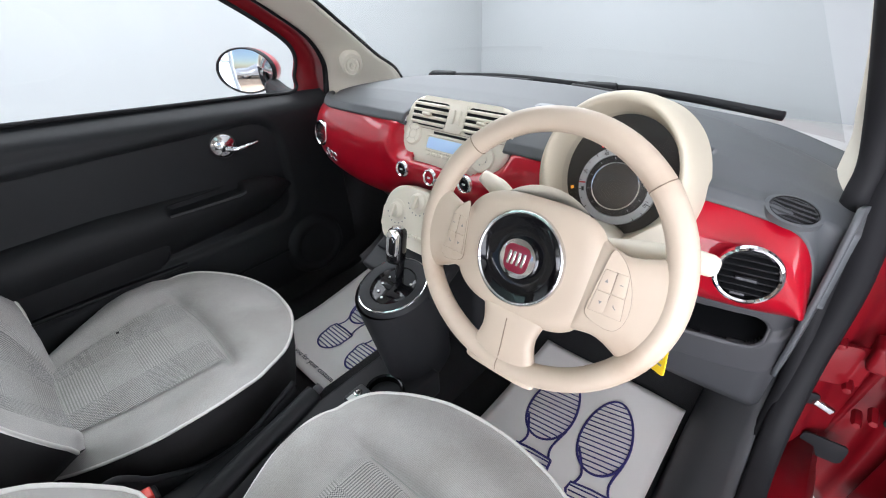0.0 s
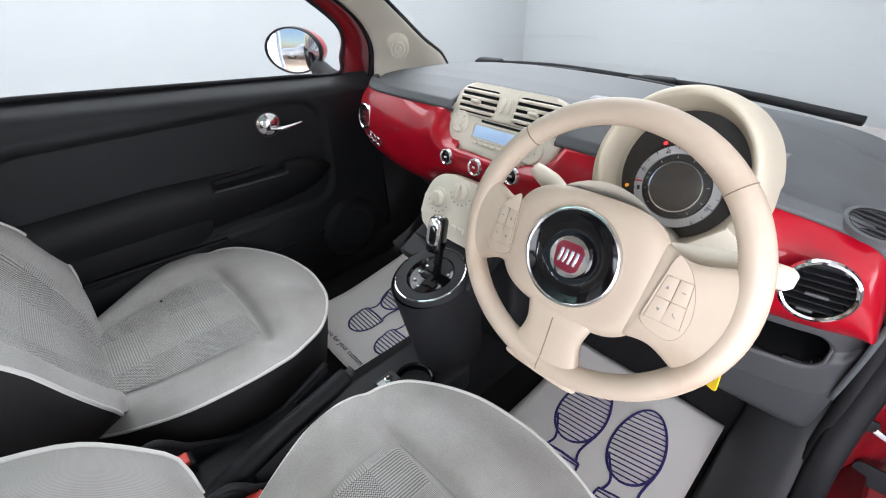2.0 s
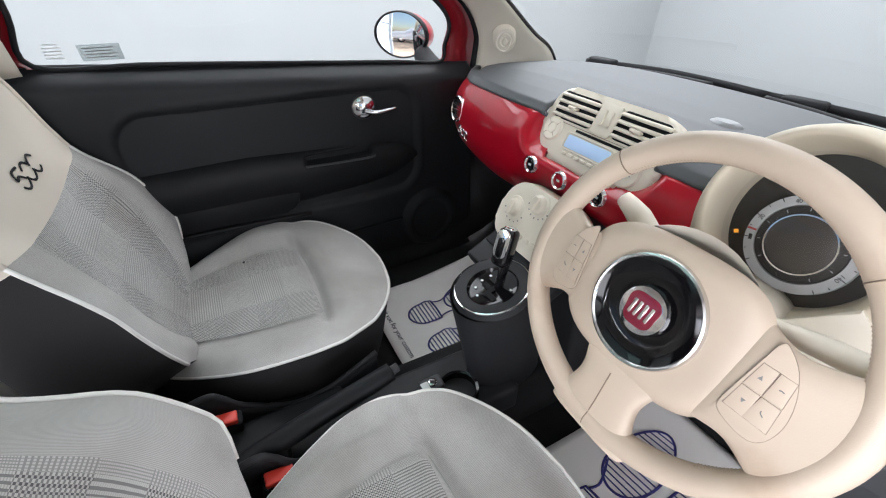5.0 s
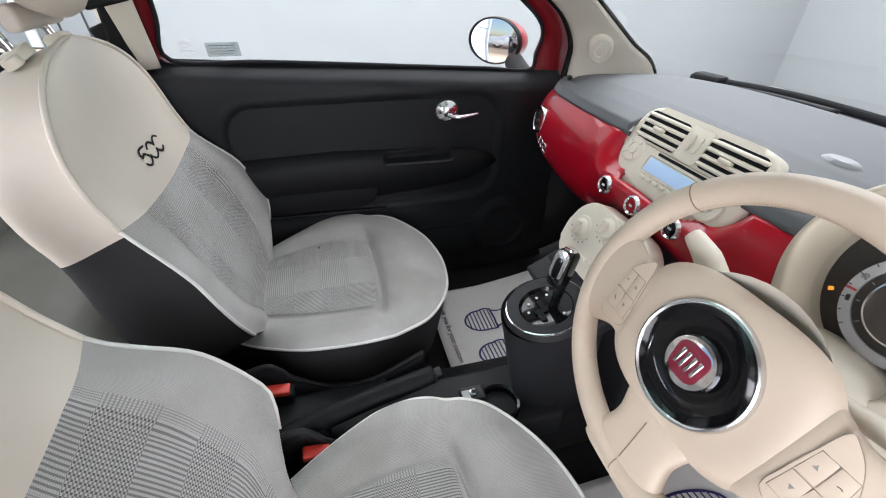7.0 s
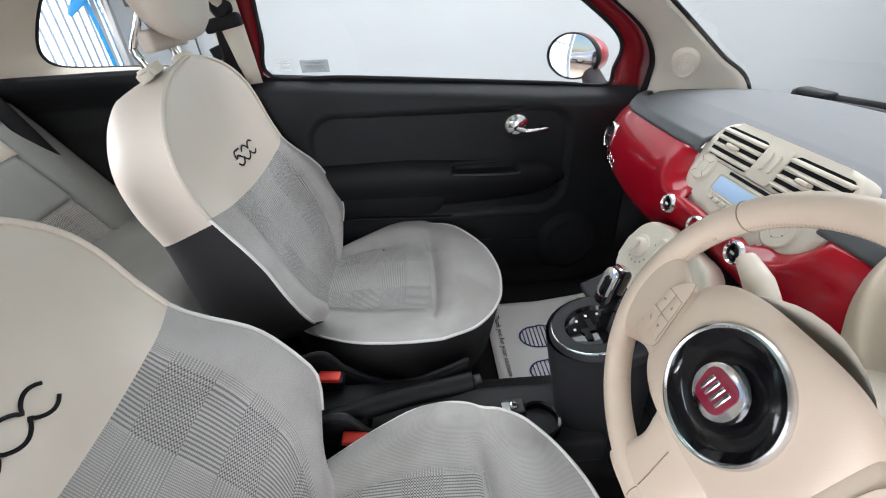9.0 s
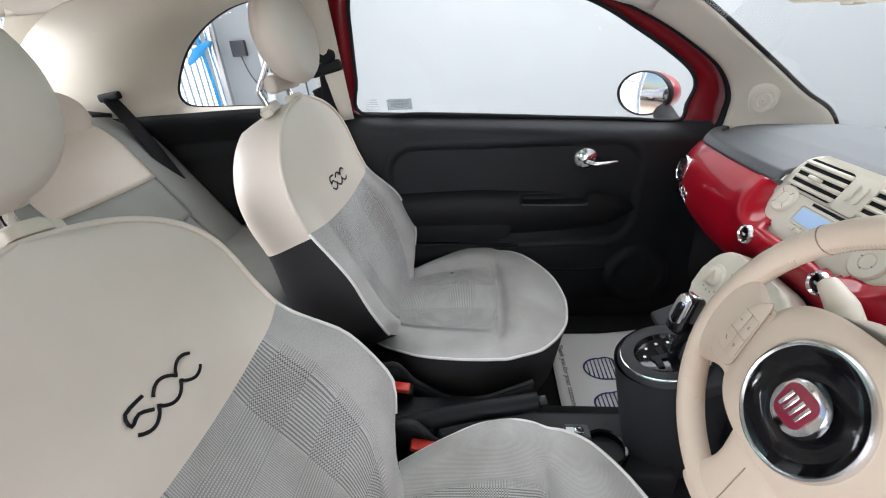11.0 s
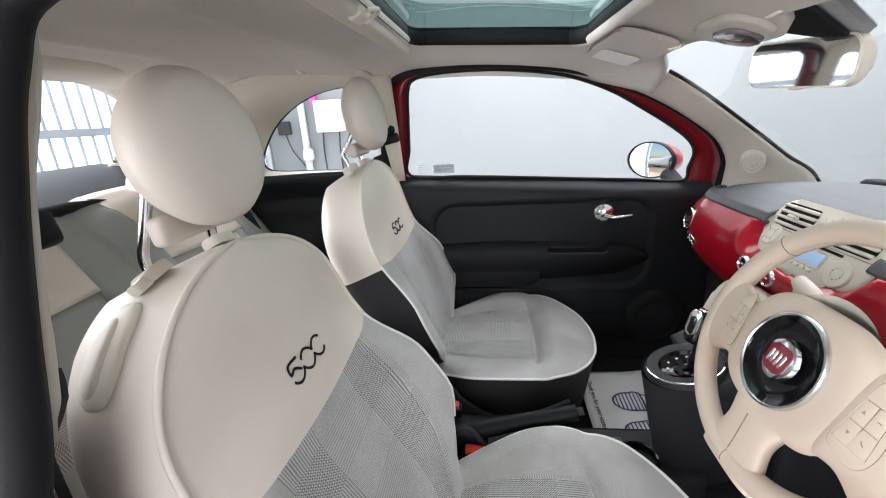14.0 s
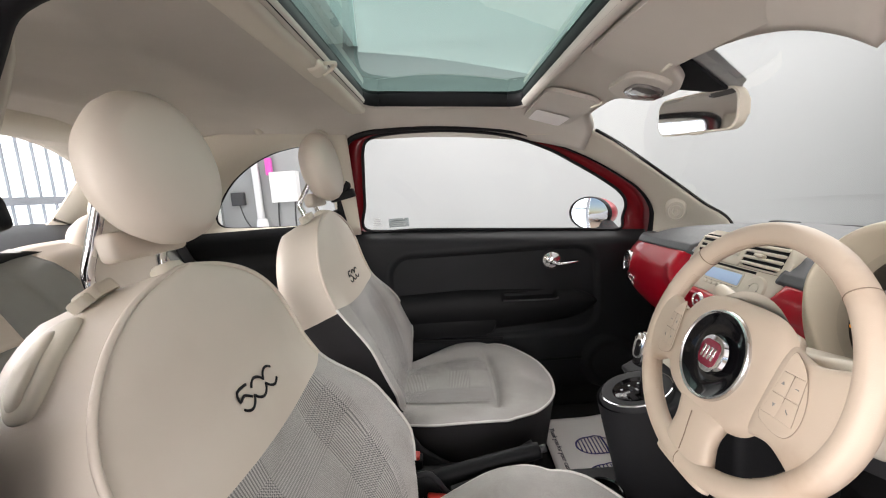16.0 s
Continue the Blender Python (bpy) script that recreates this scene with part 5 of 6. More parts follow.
for a0, a1 in ((146, 224), (316, 394), (44, 136)):
    for flip in (1, -1):
        zig = []
        for k in range(int((a1 - a0) / 1.25) + 1):
            a, lift = radians(a0 + 1.25 * k), flip * (0.0055 if k % 2 else -0.0055)
            rr = rim_r(a) - math.sqrt(0.0160 ** 2 - lift ** 2)
            zig.append((rr * math.cos(a), rr * math.sin(a), lift))
        tube("lacing", zig, 0.0009, LACE, rim, "tan crossed lacing inside the rim", sides=5, per=1, m=wm)


def spoke(u, v, ang, half, L0, L1, depth):
    """A flat arm from the hub out into the rim."""
    t = v
    w = half[0] + (half[1] - half[0]) * step(0, 0.55, t) + (half[2] - half[1]) * step(0.5, 1.0, t)
    a = 2 * math.pi * u
    x = L0 + (L1 - L0) * t
    y = w * math.copysign(abs(math.cos(a)) ** 0.6, math.cos(a))
    z = depth * math.copysign(abs(math.sin(a)) ** 0.7, math.sin(a)) + 0.003 * (1 - step(0.4, 0.9, t)) - 0.022 * (1 - step(0.05, 0.34, t))
    c, s = math.cos(ang), math.sin(ang)
    return Vector((c * x - s * y, s * x + c * y, z))


sheet("spoke", lambda u, v: spoke(u, v, math.pi + 0.06, (0.066, 0.044, 0.064), 0.05, 0.170, 0.013), 28, 16, RIM, steer, closed=True, m=wm)
sheet("spoke", lambda u, v: spoke(u, v, -0.08, (0.068, 0.052, 0.070), 0.05, 0.170, 0.013), 28, 16, RIM, steer, closed=True, m=wm)
sheet("spoke", lambda u, v: spoke(u, v, -math.pi / 2, (0.058, 0.040, 0.056), 0.04, 0.170, 0.013), 28, 16, RIM, steer, closed=True, m=wm)
tube("spoke_seam", [(0.0, -0.086, 0.0190), (0.0, -0.105, 0.0172), (0.0, -0.125, 0.0150), (0.0, -0.145, 0.0138)], 0.0007, bpy.data.materials["seam_shadow"], steer, sides=5, m=wm)


def hub_pad(u, v):
    a = 2 * math.pi * u
    r = v
    ex = 0.104 - 0.009 * math.cos(a) + 0.004 * math.cos(2 * a)
    ey = 0.081 if math.sin(a) > 0 else 0.085
    k = (abs(math.cos(a)) ** 3.3 + abs(math.sin(a)) ** 3.3) ** (-1 / 3.3)
    px, py = ex * k * r * math.cos(a), ey * k * r * math.sin(a) - 0.002
    well = 0.016 * (1 - step(0.0575, 0.0625, math.hypot(px + 0.007, py + 0.003)))
    return Vector((px, py, 0.0190 - 0.003 * r ** 2 - 0.014 * r ** 11 - well))


sheet("airbag_cover", hub_pad, 96, 48, RIM, steer, "smooth cream airbag cover", closed=True, m=wm)
for a0 in (-27, 153):
    tube("pad_seam", [Vector((*(hub_pad((a0 + 54 * k / 12) / 360, 0.955).xy), 0.0105)) for k in range(13)], 0.0012, bpy.data.materials["seam_shadow"], steer, sides=6, per=2, m=wm)
part("hub_back", lathe([(0, -0.05), (0.055, -0.05), (0.08, -0.02), (0.095, 0.0)], 40), CREAM, steer, m=wm)
hubm = wm @ pose(-0.007, -0.003, -0.0070) @ Matrix.Diagonal((1.11, 1.11, 1, 1))
part("hub_disc", lathe([(0, 0.0215), (0.020, 0.0205), (0.030, 0.0200), (0.040, 0.0215), (0.047, 0.0245), (0.0525, 0.0288), (0.053, 0.024)], 64), GLOSS, steer, "glossy black hub disc", m=hubm)
part("hub_ring", lathe([(0.0518, 0.0265), (0.0526, 0.0295), (0.0542, 0.0308), (0.0560, 0.0300), (0.0572, 0.0270), (0.0578, 0.021)], 64), ALU, steer, "chrome hub ring", m=hubm)
badge = part("hub_badge", lathe([(0, 0.0315), (0.020, 0.0315), (0.0235, 0.0305), (0.0255, 0.026)], 48), CHROME, steer, "round chrome badge", m=hubm)
part("badge_shield", prism([(x * (1 + 0.10 * (y > 0)), y) for x, y in rrect(0.0315, 0.0335, 0.010, 8)], 0.0014, 0.0006), mat("wine_red_enamel", (0.17, 0.012, 0.03), 0.25, bump=0, coat=0.5), badge, "wine red shield", m=hubm @ pose(0, 0, 0.0312))
for x in (-0.0095, -0.0035, 0.003, 0.0095):
    part("badge_bar", rbox(0.0034, 0.0165, 0.0014, 0.0005, 1), CHROME, badge, m=hubm @ pose(x, 0, 0.0330, 0, 0, -6))
# button pads on the spokes
LEAF = [(-0.012, 0.046), (-0.004, 0.044), (0.008, 0.032), (0.019, 0.010), (0.024, -0.014), (0.021, -0.034), (0.012, -0.043), (-0.004, -0.042), (-0.021, -0.034), (-0.020, -0.010), (-0.016, 0.022)]
for sx in (1, -1):
    pm = wm @ frame_of((0.115 * sx, 0.0, 0.0160), (1, 0, -0.085 * sx), (0, 1, 0))
    leaf = [(p.x * sx, p.y) for p in smooth_path([(x, y, 0) for x, y in LEAF], True, 4)][::sx]
    pl = part("button_plate", prism(leaf, 0.0014, 0.0007), RIM, steer, "cream button plate", m=pm)
    tube("plate_gap", [(x, y, 0.0006) for x, y in leaf], 0.00055, GAP, pl, "thin gap round the plate", closed=True, sides=5, per=1, m=pm)
    for ix in (0, 1):
        for iy in (0, 1):
            bx, by = -0.0085 + 0.0165 * ix, 0.011 - 0.0265 * iy
            slope = 0.0028
            quad = [(bx - 0.0078 - slope * (iy == 1), by - 0.0126), (bx + 0.0078 + slope * (iy == 1) * ix, by - 0.0126), (bx + 0.0078 - slope * (1 - iy) * ix, by + 0.0126), (bx - 0.0078 + slope * (1 - iy) * (1 - ix), by + 0.0126)]
            quad = [(x * sx, y) for x, y in quad][::sx]
            bt = part("button", prism(quad, 0.0022, 0.0007), RIM, pl, m=pm)
            tube("button_gap", [(x, y, 0.0014) for x, y in quad], 0.0004, GAP, bt, closed=True, sides=4, per=1, m=pm)
            mk = pm @ pose(bx * sx, by, 0.0022)
            if ix == 0:
                part("button_mark", prism([(-0.002, -0.0018), (0.002, -0.0018), (0, 0.0022)] if iy == 0 else [(0.002, 0.0018), (-0.002, 0.0018), (0, -0.0022)], 0.0004, 0), PRINT, bt, m=mk)
            else:
                tube("button_mark", [(-0.0018, 0.0022, 0.0003), (-0.001, 0.0, 0.0003), (0.0018, -0.002, 0.0003)] if iy else [(-0.002, 0, 0.0003), (0.0, 0.0006, 0.0003), (0.002, 0, 0.0003)], 0.0005, PRINT, bt, sides=5, m=mk)

col = thing("steering_column", (0.37, 0.16, 0.80), "cream steering column shroud with stalks", "steering column")
sheet("shroud", lambda u, v: Vector(wm @ Vector(((0.052 + 0.012 * v) * math.copysign(abs(math.cos(2 * math.pi * u)) ** 0.7, math.cos(2 * math.pi * u)), (0.048 + 0.012 * v) * math.copysign(abs(math.sin(2 * math.pi * u)) ** 0.7, math.sin(2 * math.pi * u)) - 0.006, -0.035 - 0.19 * v))), 32, 8, CREAM, col, closed=True, label="cream column shroud")
tube("stalk", [wm @ Vector(p) for p in ((0.04, 0.034, -0.045), (0.085, 0.042, -0.042), (0.125, 0.050, -0.038), (0.172, 0.055, -0.035), (0.192, 0.056, -0.034), (0.199, 0.056, -0.034))], [0.009, 0.010, 0.012, 0.0135, 0.0125, 0.006], CREAM, col, "cream wiper stalk")
tube("stalk", [wm @ Vector(p) for p in ((-0.04, 0.030, -0.05), (-0.075, 0.055, -0.05), (-0.105, 0.070, -0.048), (-0.135, 0.082, -0.045))], [0.010, 0.012, 0.015, 0.010], CREAM, col, "cream indicator stalk")
tag = thing("key_tag", (0.51, 0.13, 0.70), "yellow plastic key tag hanging below the ignition", "key tag")
part("plate", prism(rrect(0.030, 0.046, 0.004), 0.002, 0.0006), YELLOW, tag, m=frame_of((0.524, 0.100, 0.712), (0.8, -0.5, 0.2), (0.2, 0, 1)))
for k in range(3):
    part("print_line", rbox(0.02, 0.003, 0.0006, 0), PRINT, tag, m=frame_of((0.5237, 0.0995, 0.712), (0.8, -0.5, 0.2), (0.2, 0, 1)) @ pose(0, 0.012 - 0.01 * k, 0.0024))
tube("key", [(0.49, 0.14, 0.765), (0.505, 0.12, 0.75), (0.518, 0.105, 0.737)], 0.004, SATIN, tag)

# ---- centre console ----
cons = thing("centre_console", (0.03, 0.05, 0.37), "dark grey centre console with a round gear surround", "console")
gx, gy, gz = 0.034, 0.042, 0.637
gmx = frame_of((gx, gy, gz), (1, 0, 0.05), (0, 0.96, 0.27)) @ Matrix.Scale(0.93, 4)
sheet("pedestal", lambda u, v: (gx + 0.028 * v + (0.081 - 0.048 * v) * math.cos(2 * math.pi * u), gy + 0.03 * v + (0.083 - 0.016 * v) * math.sin(2 * math.pi * u) * (1.0 if math.sin(2 * math.pi * u) < 0 else 1.5), gz - 0.004 + 0.024 * math.sin(2 * math.pi * u) - 0.27 * v), 40, 16, CONSOLE, cons, closed=True, label="tapered dark grey pedestal")
part("gear_plate", lathe([(0.052, -0.004), (0.056, 0.002), (0.074, 0.004), (0.083, 0.002), (0.088, -0.008)], 56), CONSOLE, cons, "dark grey gear surround", m=gmx)
part("gear_ring", lathe([(0.0785, 0.003), (0.0790, 0.0055), (0.0810, 0.005), (0.0816, 0.002)], 64), CHROME, cons, "thin chrome ring", m=gmx)
gate = part("gear_gate", lathe([(0, -0.012), (0.030, -0.011), (0.050, -0.006), (0.055, 0.001)], 48), GLOSS, cons, "glossy black gear gate", m=gmx)
for k, (x, y, w, h) in enumerate(((0.0, 0.0, 0.012, 0.05), (-0.016, 0.016, 0.03, 0.011), (-0.018, -0.004, 0.022, 0.011), (0.016, -0.016, 0.024, 0.012))):
    part("gate_slot", rbox(w, h, 0.003, 0.001, 1), CARPET, gate, m=gmx @ pose(x, y, -0.0085))
for x, y in ((-0.034, 0.018), (-0.036, -0.004), (-0.028, -0.026), (-0.006, -0.036), (0.03, 0.024)):
    part("gate_mark", rbox(0.006, 0.005, 0.0012, 0.0004, 1), STICKER, gate, "white gate symbol", m=gmx @ pose(x, y, -0.0065))
gl2 = thing("gear_lever", (gx, gy + 0.02, gz), "black gear lever with a chrome capped knob", "gear lever")
tube("stick", [(gx + 0.004, gy + 0.012, gz - 0.01), (gx + 0.006, gy + 0.016, gz + 0.03), (gx + 0.008, gy + 0.02, gz + 0.06)], 0.009, GLOSS, gl2)
kmx = frame_of((gx + 0.008, gy + 0.014, gz + 0.092), (0.94, 0.34, 0), (-0.1, 0.30, 0.95))
knob = part("knob", rbox(0.034, 0.074, 0.036, 0.0145, 4), GLOSS, gl2, "glossy black knob", m=kmx)
part("knob_frame", prism(rrect(0.026, 0.054, 0.011), 0.003, 0.0012, 2), CHROME, knob, "chrome frame on the knob", m=kmx @ pose(0, 0.008, 0.0165))
part("knob_inlay", prism(rrect(0.014, 0.036, 0.006), 0.002, 0.0006, 2), GLOSS, knob, "black inlay", m=kmx @ pose(0, 0.003, 0.0185))
part("knob_cap", prism(rrect(0.021, 0.022, 0.007), 0.004, 0.002, 2), CHROME, knob, "chrome cap", m=kmx @ pose(0, 0.0345, 0.0, -90))
# switch bank between heater and gear plate
sb = part("switch_bank", rbox(0.215, 0.14, 0.03, 0.008), CONSOLE, cons, "dark grey switch bank", m=pose(0.012, 0.128, 0.652, 28))
for x in (-0.062, 0.088):
    part("switch", rbox(0.034, 0.028, 0.008, 0.003), SATIN, sb, "black rocker switch", m=pose(x, 0.112, 0.668, 28))
part("stack_housing", rbox(0.24, 0.22, 0.34, 0.02), CONSOLE, cons, "dark grey lower stack", m=pose(0.012, 0.31, 0.54))
# rear part of the console: cup holder and tray
part("tray", rbox(0.15, 0.36, 0.07, 0.012), CONSOLE, cons, "dark grey console tray", m=pose(0.045, -0.10, 0.375))
for yy in (-0.045,):
    cup = part("cup_holder", lathe([(0, 0.0), (0.030, 0.0), (0.034, 0.012), (0.036, 0.05), (0.041, 0.052), (0.043, 0.045), (0.043, 0.0)], 40), GLOSS, cons, "round black cup holder", m=pose(0.07, yy, 0.375))
    part("cup_base", lathe([(0, 0.006), (0.012, 0.006), (0.014, 0.002), (0.022, 0.002)], 24), GREY, cup, m=pose(0.07, yy, 0.378))
pp = part("power_socket", rbox(0.035, 0.05, 0.05, 0.006), GREY, cons, "small socket panel", m=pose(0.042, -0.095, 0.41))
part("socket_ring", lathe([(0.004, 0.001), (0.006, 0.003), (0.009, 0.002), (0.010, 0)], 20), ALU, pp, m=pose(0.042, -0.092, 0.436))
part("socket_label", rbox(0.026, 0.016, 0.002, 0.0006, 1), STICKER, pp, m=pose(0.048, -0.110, 0.436))
part("rear_box", rbox(0.14, 0.42, 0.09, 0.012), SATIN, cons, "black console between the seats", m=pose(0.02, -0.47, 0.385))

hb = thing("handbrake", (0.06, -0.42, 0.42), "black handbrake lever with a ribbed grip", "handbrake")
tube("lever", [(0.050, -0.47, 0.44), (0.048, -0.40, 0.462), (0.040, -0.31, 0.480), (0.033, -0.22, 0.495), (0.028, -0.175, 0.502)], [0.020, 0.021, 0.019, 0.019, 0.018], SATIN, hb, sides=16)
tube("button", [(0.028, -0.176, 0.502), (0.026, -0.160, 0.505)], 0.009, GREY, hb, per=1)
part("gaiter", rbox(0.055, 0.10, 0.04, 0.015), SATIN, hb, m=pose(0.048, -0.43, 0.435, 15))
for sgn, x, y, z in ((-1, -0.045, -0.483, 0.455), (1, 0.103, -0.413, 0.452)):
    bk = thing("belt_buckle", (x, y, 0.40), "black seat belt buckle with a red button", "belt buckle", "belt buckles")
    part("case", rbox(0.032, 0.058, 0.09, 0.006), SATIN, bk, m=pose(x, y + 0.002, z - 0.042, -8))
    part("release", rbox(0.025, 0.046, 0.022, 0.004), BUCKLE, bk, "bright red release button", m=pose(x + 0.002, y + 0.006, z + 0.000, -8))


# ---- seats ----
BACK_W = soft_table([(0, 0.130), (0.05, 0.182), (0.09, 0.234), (0.13, 0.266), (0.18, 0.272), (0.23, 0.270), (0.28, 0.262), (0.32, 0.251), (0.369, 0.241), (0.425, 0.239), (0.48, 0.232), (0.515, 0.218), (0.544, 0.196), (0.57, 0.166), (0.593, 0.126), (0.609, 0.082), (0.618, 0.040), (0.622, 0.0)])
TOP = 0.622
SPLIT = 0.382


def flare(v):
    """The bolsters' edges stand forward low on the backrest."""
    return 0.040 * step(0.40, 0.24, v) * step(0.03, 0.14, v)


def back_front(u, v0, v1):
    def f(s, t):
        bow = 0.024 * (1 - (2 * s - 1) ** 2)
        lo, hi = v0 - (bow if v0 == SPLIT else 0), v1 - (bow if v1 == SPLIT else 0)
        v = lo + (hi - lo) * t
        if v1 > 0.6:
            v = lo + (hi - lo) * math.sin(math.pi / 2 * t)
        w = BACK_W(v)
        x = (2 * s - 1) * w
        q = abs(2 * s - 1)
        low = step(0.42, 0.30, v)
        bolster = 0.034 * low * math.exp(-((q - 0.80) / 0.20) ** 2) * step(0.0, 0.08, v) * (1 - q ** 10)
        puff = 0.012 * (1 - q ** 2.6) * (1 - 0.75 * low) - 0.010 * low * (1 - q ** 3)
        seam = -0.004 * math.exp(-((q - 0.585) / 0.022) ** 2) * low
        return Vector((x, bolster * 0.6 + puff + seam + flare(v) * q ** 2.2, v))
    return f


SHELL_D = soft_table([(0.0, 0.165), (0.12, 0.165), (0.25, 0.158), (0.36, 0.140), (0.44, 0.136), (0.52, 0.132), (0.58, 0.126), (0.622, 0.114)])


def seat_back_shell(v0, v1, top=False, rise=0.0):
    def f(s, t):
        v = v0 + (v1 - v0) * (math.sin(math.pi / 2 * t) if top else t)
        w = BACK_W(v)
        a = math.pi * s
        d = SHELL_D(v)
        if top:
            d *= min(1.0, max(0.0, (TOP - v) / 0.022)) ** 0.5
        c, sn = math.cos(a), math.sin(a)
        swell = 0.11 + 0.06 * step(0.36, 0.54, v)
        up = rise * step(0.37, 0.57, v) * (d / 0.13) * abs(sn) ** 0.5
        return Vector((w * (1 + swell * abs(sn) ** 0.8) * math.copysign(abs(c) ** 0.34, c), flare(v) - (d + flare(v)) * abs(sn) ** 0.5, v + up))
    return f


CUSH = soft_table([(-0.06, 0.130), (0.0, 0.178), (0.05, 0.208), (0.1, 0.234), (0.15, 0.252), (0.2, 0.266), (0.26, 0.268), (0.305, 0.258), (0.338, 0.249), (0.38, 0.228), (0.42, 0.184), (0.45, 0.132), (0.467, 0.078), (0.475, 0.0)])
CUSH_Z = soft_table([(-0.06, 0.0), (0.0, 0.006), (0.1, 0.022), (0.2, 0.040), (0.276, 0.038), (0.305, 0.032), (0.335, 0.034), (0.37, 0.031), (0.43, 0.020), (0.475, 0.012)])


def cushion_top(s, t):
    v = -0.06 + 0.535 * math.sin(math.pi / 2 * t)
    w = CUSH(v)
    q = abs(2 * s - 1)
    edge_z = CUSH_Z(v)
    mid_z = 0.028 - 0.006 * step(0.20, 0.29, v) + 0.022 * step(0.29, 0.355, v) - 0.032 * step(0.365, 0.475, v)
    z = mid_z + (edge_z - mid_z) * q ** 2.2 + 0.012 * math.exp(-((q - 0.82) / 0.16) ** 2) * step(0.4, 0.2, v)
    z -= 0.015 * math.exp(-((v - 0.302 + 0.03 * q * q) / 0.011) ** 2) * step(0.80, 0.62, q)
    z -= 0.003 * math.exp(-((q - 0.58) / 0.02) ** 2) * step(0.29, 0.25, v)
    return Vector(((2 * s - 1) * w, v, z))


def headrest_profile():
    return [(0, -0.052), (0.05, -0.051), (0.085, -0.044), (0.108, -0.028), (0.122, -0.004), (0.125, 0.012), (0.120, 0.030), (0.108, 0.044), (0.102, 0.0475), (0.085, 0.052), (0.05, 0.055), (0, 0.056)]


def car_seat(x0, yb, zb, recline, slide, lever, head, label):
    seat = thing("front_seat", (x0, yb, 0.30), label, "car seat", "front seats")
    bmx = pose(x0, yb, zb, recline)
    cmx = pose(x0, slide, 0.472 if x0 < 0 else 0.449, 1.5)
    # backrest, its upper part leaning a little over
    lx, ly = (-0.004, 0.045) if x0 > 0 else (0.0, 0.030)

    def lean(p):
        k = step(0.41, 0.62, p.z)
        return Vector((p.x + lx * k, p.y + ly * k, p.z))

    bent = lambda g: (lambda s, t: lean(g(s, t)))
    sheet("backrest_leather", bent(back_front(0, SPLIT, TOP)), 40, 24, LEATHER, seat, "smooth cream leather upper backrest", m=bmx)
    f = back_front(0, 0.0, SPLIT)
    sheet("backrest_centre", lambda s, t: f(0.5 + (s - 0.5) * (0.60 + 0.12 * t), t), 40, 26, CHECK, seat, "glen check cloth centre panel", uv=lambda s, t: ((s - 0.5) * 0.30, t * SPLIT), m=bmx)
    for side in (-1, 1):
        sheet("side_bolster", lambda s, t, k=side: f(0.5 + k * (0.30 + 0.06 * t + (0.20 - 0.06 * t) * s), t), 16, 26, FABRIC, seat, "ribbed grey cloth side bolster", uv=lambda s, t: (s * 0.11, t * SPLIT), m=bmx)
    upper_shell = seat_back_shell(SPLIT - 0.010, TOP, True, 0.055 if x0 > 0 else 0.012)
    sheet("shell_upper", bent(upper_shell), 48, 22, LEATHER, seat, "cream leather back and sides", m=bmx)
    sheet("shell_lower", seat_back_shell(0.0, SPLIT - 0.010), 40, 14, SIDECLOTH, seat, "black cloth back and sides", m=bmx)
    for side in (-1, 1):
        lowpts = [Vector((side * (BACK_W(v) + 0.001), 0.001 + flare(v), v)) for v in [0.085 + (SPLIT - 0.085) * k / 14 for k in range(15)]]
        tube("piping", lowpts, 0.0031, PIPING, seat, "white piping", sides=8, per=1, m=bmx)
    top = [Vector((BACK_W(v), 0.002, v)) for v in (SPLIT, 0.41, 0.44, 0.48, 0.515, 0.544, 0.57, 0.593, 0.609, 0.618)]
    top = top + [Vector((0, 0.002, TOP + 0.001))] + [Vector((-p.x, p.y, p.z)) for p in reversed(top)]
    tube("piping", [lean(p) for p in top], 0.0042, LEATHER, seat, "cream leather piping", sides=8, per=3, m=bmx)
    slope = (lean(Vector((0, 0, 0.46))).y - lean(Vector((0, 0, 0.41))).y) / 0.05
    squiggle("stitched_badge", bmx @ frame_of(lean(Vector((-0.010 if x0 > 0 else 0.0, 0.0136, 0.426 if x0 > 0 else 0.420))), (-1, 0, 0), (0, slope, 1)), 0.112, 0.0021, SATIN, seat, "black stitched looped badge")
    # cushion
    sheet("cushion_cloth", cushion_top, 48, 110, FABRIC, seat, "ribbed grey cloth cushion", uv=lambda s, t: (cushion_top(s, t).x, cushion_top(s, t).y), m=cmx)

    def insert(s, t):
        p = cushion_top(0.5 + (s - 0.5) * 0.56, 0.02 + 0.430 * t)
        return p + Vector((0, 0, 0.0022))

    sheet("cushion_centre", insert, 30, 60, CHECK, seat, "glen check cloth cushion insert", uv=lambda s, t: (insert(s, t).x, insert(s, t).y), m=cmx)
    seam_at = lambda q, vv: cushion_top(0.5 + 0.5 * q, math.asin(min(1, (vv + 0.06) / 0.535)) / (math.pi / 2)) + Vector((0, 0, 0.0012))
    tube("cushion_seam", [seam_at(-0.56 + 1.12 * k / 12, 0.302 - 0.03 * (-0.56 + 1.12 * k / 12) ** 2) for k in range(13)], 0.0009, REARCLOTH, seat, "curved cushion seam", sides=5, m=cmx)
    for side in (-1, 1):
        tube("cushion_seam", [seam_at(side * (0.565 - 0.01 * k), 0.02 + 0.0256 * k) for k in range(11)], 0.0008, REARCLOTH, seat, sides=5, m=cmx)
